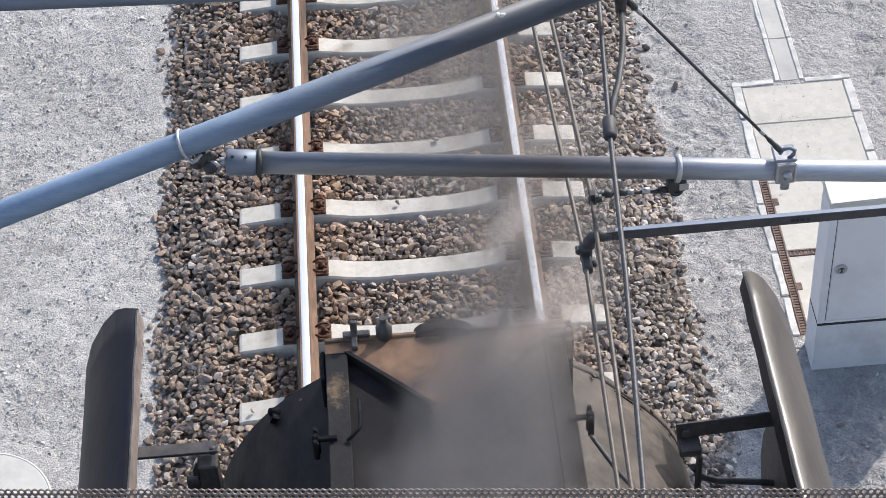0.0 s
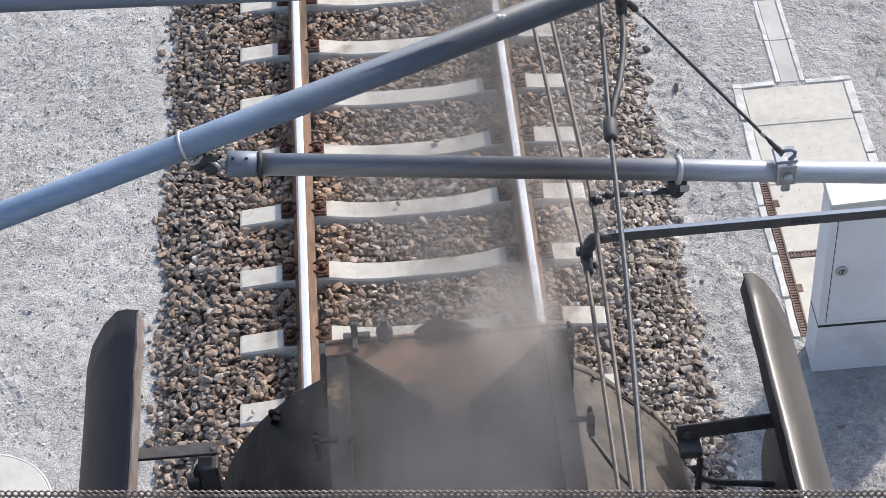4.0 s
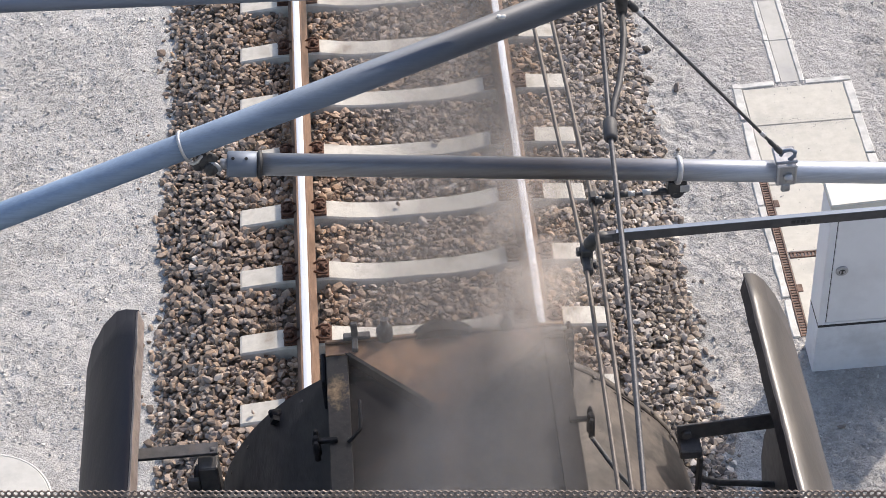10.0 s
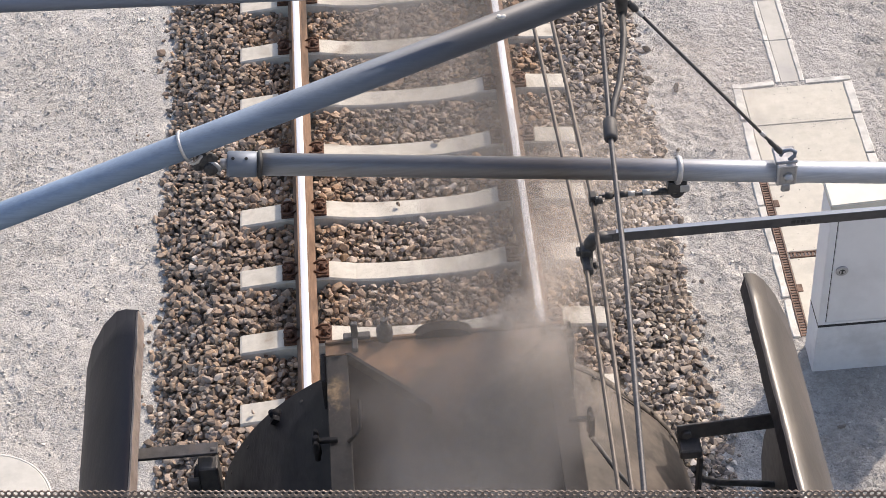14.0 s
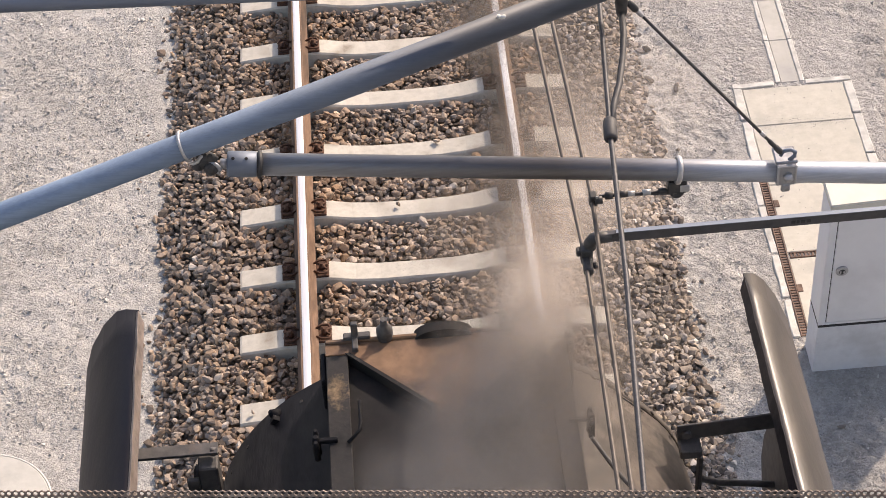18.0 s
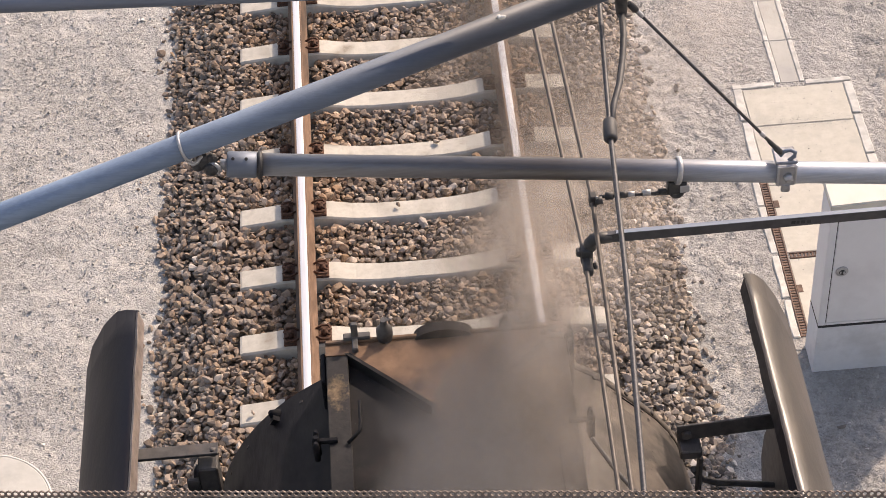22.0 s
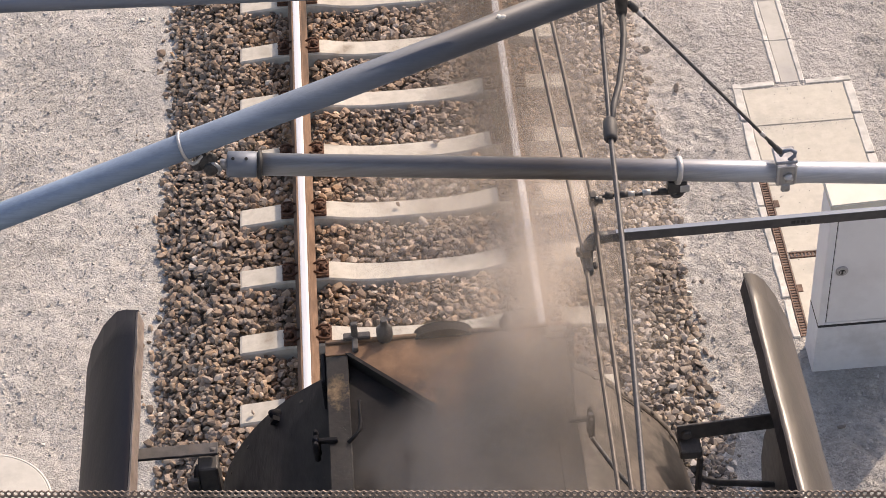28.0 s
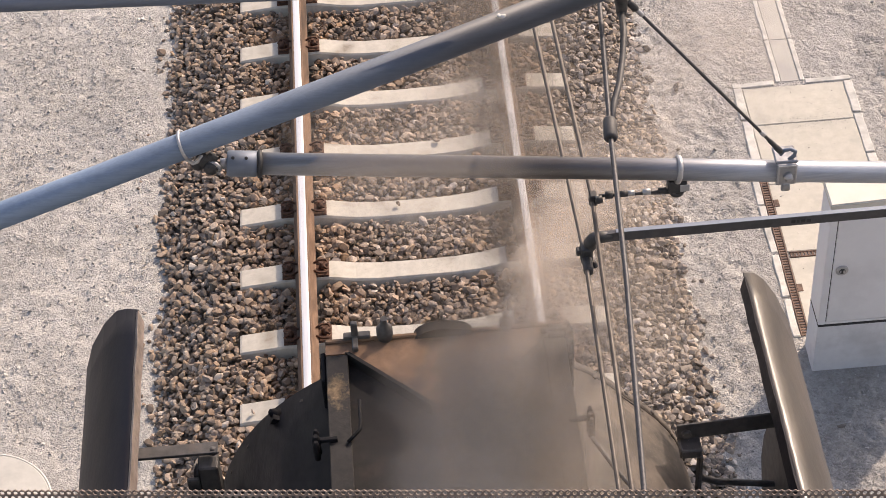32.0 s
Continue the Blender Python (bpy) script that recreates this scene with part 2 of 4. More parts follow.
CAB_BASE = surface("cabinet_plinth", (.64, .65, .68), (.70, .71, .73), 20, 0.75, stain=(.56, .565, .58), stain_scale=4, bump=0.12)
CAB_GAP = surface("seal_black", (.02, .02, .022), (.04, .04, .042), 40, 0.8)
RUST_CHANNEL = surface("rusty_channel", (.12, .075, .055), (.23, .15, .112), 30, 0.9, stain=(.075, .05, .04), stain_scale=9, bump=0.4)
COVER = surface("well_cover_concrete", (.47, .455, .41), (.54, .52, .47), 12, 0.85, stain=(.42, .405, .365), stain_scale=4, bump=0.15)
COVER_RIM = surface("well_cover_rim", (.56, .545, .50), (.66, .645, .60), 20, 0.8, bump=0.15)
PANEL = surface("rusty_perforated_steel", (.085, .062, .053), (.20, .155, .132), 160, 0.6, 0.3, stain=(.26, .21, .18), stain_scale=60, bump=0.2, dist=0.001)
MAST = surface("mast_steel", (.30, .31, .31), (.42, .42, .42), 10, 0.6, 0.4, bump=0.1)
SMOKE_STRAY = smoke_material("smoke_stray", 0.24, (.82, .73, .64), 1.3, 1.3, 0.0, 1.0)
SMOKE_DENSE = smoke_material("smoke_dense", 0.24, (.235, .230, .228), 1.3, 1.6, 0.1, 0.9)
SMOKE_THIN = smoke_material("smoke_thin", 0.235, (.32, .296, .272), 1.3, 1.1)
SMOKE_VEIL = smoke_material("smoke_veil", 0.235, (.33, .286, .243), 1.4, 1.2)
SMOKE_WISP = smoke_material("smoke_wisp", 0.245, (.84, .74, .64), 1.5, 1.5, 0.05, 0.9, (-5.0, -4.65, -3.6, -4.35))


# ---- mesh helpers ----
def part(name, bm, material, parent=None, label="", smooth=False, at=None):
    me = bpy.data.meshes.new(name)
    if smooth:
        for f in bm.faces:
            f.smooth = True
    bm.to_mesh(me)
    bm.free()
    for m in (material if isinstance(material, (list, tuple)) else [material]):
        me.materials.append(m)
    ob = new(name, me)
    if parent is not None:
        ob.parent = parent
    if at is not None:
        ob.matrix_basis = at
    if label:
        ob["label"] = label
    return ob


def holder(name, m, label, category, group="", kind=""):
    ob = new(name)
    ob.empty_display_size = 0.1
    ob.matrix_basis = m
    return tagged(ob, label, category, group, kind)


def box(bm, lo, hi, bevel=0.0, segs=2, m=None):
    lo, hi = Vector(lo), Vector(hi)
    made = bmesh.ops.create_cube(bm, size=1.0)["verts"]
    bmesh.ops.scale(bm, vec=hi - lo, verts=made)
    bmesh.ops.translate(bm, vec=(lo + hi) / 2, verts=made)
    if m is not None:
        bmesh.ops.transform(bm, matrix=m, verts=made)
    if bevel:
        edges = {e for v in made for e in v.link_edges}
        bmesh.ops.bevel(bm, geom=list(edges), offset=bevel, segments=segs, affect="EDGES", profile=0.5)
    return bm


def sweep(bm, pts, radii, segs=16, caps=True):
    """A round bar along a line of points."""
    pts = [Vector(p) for p in pts]
    if isinstance(radii, (int, float)):
        radii = [radii] * len(pts)
    rings = []
    side = None
    for i, p in enumerate(pts):
        way = (pts[min(i + 1, len(pts) - 1)] - pts[max(i - 1, 0)]).normalized()
        if side is None:
            side = way.orthogonal().normalized()
        side = (side - way * side.dot(way)).normalized()
        up = way.cross(side)
        rings.append([bm.verts.new(p + radii[i] * (math.cos(a) * side + math.sin(a) * up))
                      for a in (2 * math.pi * k / segs for k in range(segs))])
    for r0, r1 in zip(rings, rings[1:]):
        for k in range(segs):
            f = bm.faces.new((r0[k], r0[(k + 1) % segs], r1[(k + 1) % segs], r1[k]))
            f.smooth = True
    if caps:
        bm.faces.new(rings[0][::-1])
        bm.faces.new(rings[-1])
    return bm


def ring(bm, centre, axis, radius, thick, segs=28, flat=1.0):
    """A round band about an axis."""
    axis = Vector(axis).normalized()
    a = axis.orthogonal().normalized()
    b = axis.cross(a)
    rows = []
    for k in range(segs):
        t = 2 * math.pi * k / segs
        out = math.cos(t) * a + math.sin(t) * b
        rows.append([bm.verts.new(Vector(centre) + out * (radius + thick * math.cos(s)) + axis * thick * flat * math.sin(s))
                     for s in (2 * math.pi * j / 8 for j in range(8))])
    for k in range(segs):
        for j in range(8):
            f = bm.faces.new((rows[k][j], rows[(k + 1) % segs][j], rows[(k + 1) % segs][(j + 1) % 8], rows[k][(j + 1) % 8]))
            f.smooth = True
    return bm


def prism(bm, outline, y0, y1):
    """An outline in x, z drawn out along y."""
    a = [bm.verts.new((x, y0, z)) for x, z in outline]
    b = [bm.verts.new((x, y1, z)) for x, z in outline]
    n = len(outline)
    for i in range(n):
        bm.faces.new((a[i], a[(i + 1) % n], b[(i + 1) % n], b[i]))
    bm.faces.new(a[::-1])
    bm.faces.new(b)
    bmesh.ops.recalc_face_normals(bm, faces=bm.faces)
    return bm


def plate(bm, outline, z0, z1):
    """An outline in x, y with a thickness."""
    a = [bm.verts.new((x, y, z0)) for x, y in outline]
    b = [bm.verts.new((x, y, z1)) for x, y in outline]
    n = len(outline)
    for i in range(n):
        bm.faces.new((a[i], a[(i + 1) % n], b[(i + 1) % n], b[i]))
    bm.faces.new(a[::-1])
    bm.faces.new(b)
    bmesh.ops.recalc_face_normals(bm, faces=bm.faces)
    return bm


def rough_edges(bm, amount, cuts=3, scale=9.0, seed=0.0):
    """Chipped, uneven edges of cast concrete."""
    bmesh.ops.subdivide_edges(bm, edges=[e for e in bm.edges if e.calc_length() > 0.12], cuts=cuts, use_grid_fill=True)
    for v in bm.verts:
        v.co += Vector(noise.noise_vector(v.co * scale + Vector((seed, seed, seed)))) * amount
    return bm


# ---- ground ----
GROUND_Z = -0.40


def build_ground():
    def grades(*runs):
        out = []
        for lo, hi, step in runs:
            out += list(np.arange(lo, hi - 1e-6, step))
        return out
    far0, far1 = [-900, -300, -100, -40, -20, -12], [12, 20, 40, 100, 300, 900]
    xs = far0 + grades((-8, -3.6, .4), (-3.6, -1.6, .026), (-1.6, 1.7, .3), (1.7, 4.3, .026), (4.3, 8, .4)) + far1
    ys = far0 + grades((-8, -2, .4), (-2, 5.4, .026), (5.4, 8, .4)) + far1
    verts, faces = [], []
    for y in ys:
        for x in xs:
            z = GROUND_Z
            if abs(x) < 5 and -3 < y < 6:
                q = Vector((x, y, 0))
                k = 1.9 if x > 0 else 1.1
                z += .010 * noise.noise(q * .9) + k * (.009 * noise.noise(q * 6.0) + .011 * noise.noise(q * 12.0) + .008 * noise.noise(q * 19.0))
                if 2.465 < x < 3.315 and -.5 < y < 2.395 or 2.80 < x < 2.975 and y > 2.3 or (x + 2.83) ** 2 + (y + 1.03) ** 2 < .20:
                    z = -.391
                elif 2.3 < x < 3.45 and y > -.65 or (x + 2.83) ** 2 + (y + 1.03) ** 2 < .3:
                    z = GROUND_Z + .010 + .3 * (z - GROUND_Z)
            verts.append((x, y, z))
    w = len(xs)
    for j in range(len(ys) - 1):
        for i in range(w - 1):
            k = j * w + i
            faces.append((k, k + 1, k + w + 1, k + w))
    me = bpy.data.meshes.new("ground")
    me.from_pydata(verts, [], faces)
    me.materials.append(GRAVEL)
    me.polygons.foreach_set("use_smooth", [True] * len(faces))
    tagged(new("ground", me), "pale grey fine gravel path beside the railway track", "ground", kind="structure")


def bed_z(x):
    a = abs(x)
    if a < 0.62:
        return -0.272 + 0.02 * (a / 0.62)
    if a < 1.38:
        return -0.252 + 0.02 * min(1, (a - 0.62) / 0.5)
    return -0.232 - 0.19 * (a - 1.38) / 0.40


def build_bed():
    bm = bmesh.new()
    prof = [(-1.80, -0.45), (-1.72, -0.415), (-1.38, -0.262), (-0.62, -0.285), (0, -0.302), (0.62, -0.285), (1.38, -0.262), (1.76, -0.415), (1.84, -0.45)]
    prism(bm, prof, -40, 60)
    tagged(part("ballast_bed", bm, BED), "compacted brown ballast bed under the track", "track bed", kind="structure")


def rock_shapes(count, seed, points=11):
    """Angular broken stones, about 1 across."""
    rnd = random.Random(seed)
    shapes = []
    for _ in range(count):
        bm = bmesh.new()
        sx, sy, sz = rnd.uniform(.75, 1.2), rnd.uniform(.6, .95), rnd.uniform(.42, .68)
        for _ in range(points):
            v = Vector((rnd.gauss(0, 1), rnd.gauss(0, 1), rnd.gauss(0, 1))).normalized() * rnd.uniform(.45, .56)
            bm.verts.new((v.x * sx, v.y * sy, v.z * sz))
        got = bmesh.ops.convex_hull(bm, input=bm.verts)
        bmesh.ops.delete(bm, geom=[g for g in got["geom_interior"] if isinstance(g, bmesh.types.BMVert)], context="VERTS")
        bmesh.ops.triangulate(bm, faces=bm.faces)
        bm.verts.index_update()
        shapes.append((np.array([v.co[:] for v in bm.verts]), np.array([[v.index for v in f.verts] for f in bm.faces])))
        bm.free()
    return shapes


def heap(name, shapes, spots, material, seed, flat=0.5):
    """Many loose stones in one mesh. spots: x, y, z, size."""
    rng = np.random.default_rng(seed)
    vs, fs, base = [], [], 0
    for x, y, z, s in spots:
        v, f = shapes[rng.integers(len(shapes))]
        e = Euler((rng.normal(0, flat), rng.normal(0, flat), rng.uniform(0, 6.283))).to_matrix()
        vs.append((v * s) @ np.array(e).T + (x, y, z))
        fs.append(f + base)
        base += len(v)
    me = bpy.data.meshes.new(name)
    me.from_pydata(np.concatenate(vs).tolist(), [], np.concatenate(fs).tolist())
    me.materials.append(material)
    return new(name, me)


SLEEPER_STEP, SLEEPER_FAR = 0.60, 3.70
SLEEPER_Y = [SLEEPER_FAR - 0.085 - SLEEPER_STEP * k for k in range(-20, 34)]


def build_ballast():
    rng = np.random.default_rng(5)
    spots = []
    step = 0.040
    for layer in range(2):
        for y in np.arange(-4.2, 5.6, step):
            for x in np.arange(-1.95, 2.0, step):
                px, py = x + rng.uniform(-.5, .5) * step, y + rng.uniform(-.5, .5) * step
                if layer and rng.random() < 0.35:
                    continue
                lim = (1.80 if px > 0 else 1.74) + 0.07 * noise.noise(Vector((px * .3, py * 2.2, 7))) + abs(rng.normal(0, .035))
                if abs(px) > lim:
                    continue
                if abs(abs(px) - .7535) < 0.085:
                    continue
                size = rng.choice([.034, .045, .056, .068, .084], p=[.14, .24, .30, .21, .11])
                near = (py - SLEEPER_Y[0]) / SLEEPER_STEP
                dy = abs(near - round(near)) * SLEEPER_STEP
                if abs(px) < 1.20 + size * .3 and dy < 0.088 + size * 0.36:
                    continue
                z = bed_z(px) + (0.0 if layer == 0 else 0.018) + rng.uniform(-.012, .012)
                spots.append((px, py, max(z, GROUND_Z + .008), size))
    # a few that rolled on to the path
    for _ in range(90):
        sidex = rng.choice([-1, 1])
        px = sidex * (1.80 + abs(rng.normal(0, .12 if sidex < 0 else .06)))
        py = rng.uniform(-2.5, 5.5)
        if px > 2.38:
            continue
        spots.append((px, py, GROUND_Z + .012, rng.uniform(.02, .05)))
    # a few that lie on sleepers and on the path
    spots += [(-.098, 1.229, -.205, .045), (.209, 1.858, -.205, .05), (-1.115, -.60, -.175, .035), (2.037, 2.428, -.375, .075),
              (-1.834, 3.331, -.375, .075), (1.723, -.577, -.25, .07), (2.558, -.949, -.38, .05)]
    ob = heap("ballast", rock_shapes(60, 3, 19), spots, STONES, 11, 0.42)
    tagged(ob, "loose angular brown and grey ballast stones between sleepers", "ballast", kind="stuff")
    # grit on the paths
    spots = []
    for _ in range(27000):
        px, py = (rng.uniform(-3.3, -1.75) if rng.random() < .42 else rng.uniform(1.8, 4.1)), rng.uniform(-1.8, 5.2)
        if 2.53 < px < 3.25 and -.1 < py < 2.33 and rng.random() < .12:
            spots.append((px, py, -.381, rng.uniform(.006, .014)))
        if -1.85 < px < 1.88 or 2.40 < px < 3.36 and py > -0.5 and py < 2.42 or 2.76 < px < 3.02 and py > 2.3:
            continue
        if (px + 2.83) ** 2 + (py + 1.03) ** 2 < 0.215:
            continue
        spots.append((px, py, GROUND_Z + .004 + .010 * noise.noise(Vector((px, py, 0)) * 6.0), min(0.042, rng.lognormal(math.log(.0165), .40))))
    for _ in range(420):
        spots.append((rng.uniform(2.56, 3.24), rng.normal(1.93, .045), -.384, rng.uniform(.004, .010)))
    ob = heap("path_grit", rock_shapes(12, 8, 7), spots, PEBBLE, 12)
    tagged(ob, "small loose grey chippings scattered over the gravel path", "gravel", kind="stuff")


# ---- track ----
def build_rail(x, label):
    body = bmesh.new()
    half = [(0.0365, -0.004), (0.0365, -0.030), (0.030, -0.042), (0.012, -0.052), (0.0085, -0.070), (0.0085, -0.115), (0.016, -0.140), (0.070, -0.152), (0.070, -0.164)]
    top = [(-0.031, -0.0035), (0.031, -0.0035)]
    outline = top + half + [(-a, b) for a, b in reversed(half)]
    prism(body, outline, -40, 60)
    rail = part("rail", body, RAIL_RUST, at=pose(x, 0, 0))
    tagged(rail, label, "rail", "rails of the track")
    run = bmesh.new()
    prism(run, [(-0.0245, -0.0032), (-0.022, -0.0008), (-0.012, 0), (0.012, 0), (0.022, -0.0008), (0.0245, -0.0032)], -40, 60)
    part("running_surface", run, RAIL_SHINE, rail, "bright polished running band", smooth=False)
    return rail


def sleeper_top(x):
    a = abs(x)
    pts = [(0, -0.232), (0.25, -0.230), (0.42, -0.214), (0.56, -0.184), (0.60, -0.178), (0.92, -0.178), (0.98, -0.186), (1.2, -0.207)]
    for (x0, z0), (x1, z1) in zip(pts, pts[1:]):
        if a <= x1:
            return z0 + (z1 - z0) * (a - x0) / (x1 - x0)
    return pts[-1][1]


def build_sleepers():
    bm = bmesh.new()
    xs = [-1.2, -1.185, -1.1, -.98, -.92, -.76, -.60, -.56, -.49, -.42, -.33, -.25, -.12, 0, .12, .25, .33, .42, .49, .56, .60, .76, .92, .98, 1.1, 1.185, 1.2]
    rings = []
    for x in xs:
        z = sleeper_top(x) - (0.006 if abs(x) > 1.19 else 0)
        w = 0.083 if abs(x) > .5 else 0.083 - 0.006 * (1 - abs(x) / .5)
        b = 0.006
        rings.append([bm.verts.new((x, yy, zz)) for yy, zz in
                      ((-w - .055, -.40), (-w - .006, z - .012), (-w + b, z), (w - b, z), (w + .006, z - .012), (w + .055, -.40))])
    for r0, r1 in zip(rings, rings[1:]):
        for k in range(6):
            bm.faces.new((r0[k], r1[k], r1[(k + 1) % 6], r0[(k + 1) % 6]))
    bm.faces.new(rings[0])
    bm.faces.new(rings[-1][::-1])
    bmesh.ops.recalc_face_normals(bm, faces=bm.faces)
    first = part("concrete_sleeper", bm, CONCRETE_SLEEPER, at=pose(0, SLEEPER_Y[0], 0))
    tagged(first, "pale weathered concrete sleeper bedded in brown ballast", "sleeper", "sleepers of the track")
    # fastenings: a guide plate, a bent spring clip and a screw on each side of each rail
    for sx in (-1, 1):
        for sd in (-1, 1):
            x0 = sx * .7535 + sd * .112
            gp = box(bmesh.new(), (x0 - .045, -.075, -.180), (x0 + .045, .075, -.164), 0.004, 1)
            base = part("guide_plate", gp, FASTENER, first)
            clip = bmesh.new()
            loop = [(x0 - sd * .055, -.035, -.150), (x0 - sd * .02, -.062, -.146), (x0 + sd * .025, -.06, -.148), (x0 + sd * .04, -.03, -.150), (x0 + sd * .012, -.014, -.143),
                    (x0 + sd * .012, .014, -.143), (x0 + sd * .04, .03, -.150), (x0 + sd * .025, .06, -.148), (x0 - sd * .02, .062, -.146), (x0 - sd * .055, .035, -.150)]
            sweep(clip, loop, .0085, 8)
            part("spring_clip", clip, FASTENER, base)
            screw = bmesh.new()
            sweep(screw, [(x0, 0, -.165), (x0, 0, -.138), (x0, 0, -.137), (x0, 0, -.112)], [.024, .024, .015, .013], 6)
            part("screw", screw, FASTENER, base)
    for y in SLEEPER_Y[1:]:
        copy_thing(first, pose(0, y, 0))


# ---- lineside: slabs, duct, cabinet, well cover ----
def slab(name, lo, hi, mat, label, category, group="", amount=0.004, seed=0.0, bevel=0.006):
    bm = box(bmesh.new(), lo, hi, bevel, 1)
    rough_edges(bm, amount, 4, 7.0, seed)
    return tagged(part(name, bm, mat), label, category, group)


def build_lineside():
    z0, z1 = -0.47, -0.385
    # large pale slabs
    for y0, y1, s in ((1.936, 2.352, 1.0), (1.30, 1.932, 2.0), (0.62, 1.297, 3.0), (-0.14, 0.56, 4.0)):
        slab("concrete_slab", (2.516, y0, z0), (3.266, y1, z1), CONCRETE, "large pale beige concrete slab flush with the gravel", "slab", "slabs by the cabinet", 0.003, s)
    # narrow edging stones round the slabs
    ys = [(2.00, 2.36), (1.56, 1.985), (1.10, 1.545), (0.62, 1.085), (0.20, 0.605), (-0.16, 0.185)]
    for i, (y0, y1) in enumerate(ys):
        slab("edging_stone", (2.445 if y0 > 1.3 else 2.405, y0, z0), (2.512 if y0 > 1.3 else 2.456, y1, z1 + .006), CONCRETE_EDGE, "narrow white concrete edging stone", "kerb", "edging stones", 0.009, 10 + i)
        slab("edging_stone", (3.268, y0, z0), (3.334, y1, z1 + .006), CONCRETE_EDGE, "narrow white concrete edging stone", "kerb", "edging stones", 0.009, 20 + i)
    for x0, x1, s in ((2.445, 2.765, 31.0), (2.995, 3.334, 32.0)):
        slab("edging_stone", (x0, 2.365, z0), (x1, 2.42, z1 + .006), CONCRETE_EDGE, "narrow white concrete edging stone", "kerb", "edging stones", 0.009, s)
    # cable duct running on beside the track
    for k in range(12):
        y0 = 2.40 + 0.5 * k
        slab("duct_cover", (2.818, y0, z0), (2.956, y0 + .497, z1 - .002), DUCT, "grey concrete cable duct cover set in gravel", "duct cover", "duct covers", 0.002, 40 + k)
        for x0 in (2.778, 2.958):
            slab("duct_edge", (x0, y0, z0), (x0 + .038, y0 + .497, z1 + .004), CONCRETE_EDGE, "thin pale edge of the cable duct", "kerb", "duct edges", 0.004, 60 + k + x0)
    # rusty channel with crossbars
    chan = holder("rusty_channel", pose(2.487, 0.6, -0.385), "rust-brown steel channel along the concrete slabs", "channel")
    for x0, x1 in ((-.028, -.020), (.020, .028)):
        part("flange", box(bmesh.new(), (x0, -.76, -.05), (x1, .76, .008), .002, 1), RUST_CHANNEL, chan)
    part("web", box(bmesh.new(), (-.020, -.76, -.05), (.020, .76, -.020), 0), RUST_CHANNEL, chan)
    for k in range(62):
        part("crossbar", box(bmesh.new(), (-.020, -.755 + .0245 * k, -.02), (.020, -.742 + .0245 * k, .002), 0), RUST_CHANNEL, chan)
    for x0, y0 in ((.029, .47), (.029, -.36)):
        part("lug", box(bmesh.new(), (x0, y0, -.03), (x0 + .04, y0 + .07, .006), .003, 1), RUST_CHANNEL, chan)
    cross = holder("rusty_channel", pose(2.9, 0.59, -0.385), "rust-brown steel channel between two concrete slabs", "channel")
    for y0, y1 in ((-.026, -.018), (.018, .026)):
        part("flange", box(bmesh.new(), (-.37, y0, -.05), (.36, y1, .006), .002, 1), RUST_CHANNEL, cross)
    part("web", box(bmesh.new(), (-.37, -.018, -.05), (.36, .018, -.018), 0), RUST_CHANNEL, cross)
    for k in range(30):
        part("crossbar", box(bmesh.new(), (-.365 + .0245 * k, -.018, -.02), (-.352 + .0245 * k, .018, .001), 0), RUST_CHANNEL, cross)
    build_cabinet()
    # round well cover
    well = holder("well_cover", pose(-2.83, -1.03, -0.40), "round pale concrete well cover in the gravel", "manhole")
    bm = bmesh.new()
    sweep(bm, [(0, 0, -.08), (0, 0, .012), (0, 0, .018)], [.432, .432, .426], 64)
    part("lid", bm, COVER, well)
    bm = bmesh.new()
    ring(bm, (0, 0, .004), (0, 0, 1), .440, .009, 72, 1.4)
    part("rim", bm, COVER_RIM, well, "white rim")


def build_litter():
    rnd = random.Random(4)
    for x, y, w in ((-2.005, 3.792, .05), (-1.924, 3.782, .035)):
        bm = bmesh.new()
        rows = [[bm.verts.new((w * (i / 4 - .5) + rnd.uniform(-.004, .004), w * .8 * (j / 4 - .5) + rnd.uniform(-.004, .004), rnd.uniform(0, .02))) for i in range(5)] for j in range(5)]
        for a, b in zip(rows, rows[1:]):
            for i in range(4):
                bm.faces.new((a[i], a[i + 1], b[i + 1], b[i]))
        scrap = part("paper_scrap", bm, COVER_RIM, at=pose(x, y, -.392))
        scrap.modifiers.new("thickness", "SOLIDIFY").thickness = .001
        tagged(scrap, "small crumpled scrap of white paper on gravel", "litter", "scraps of paper")


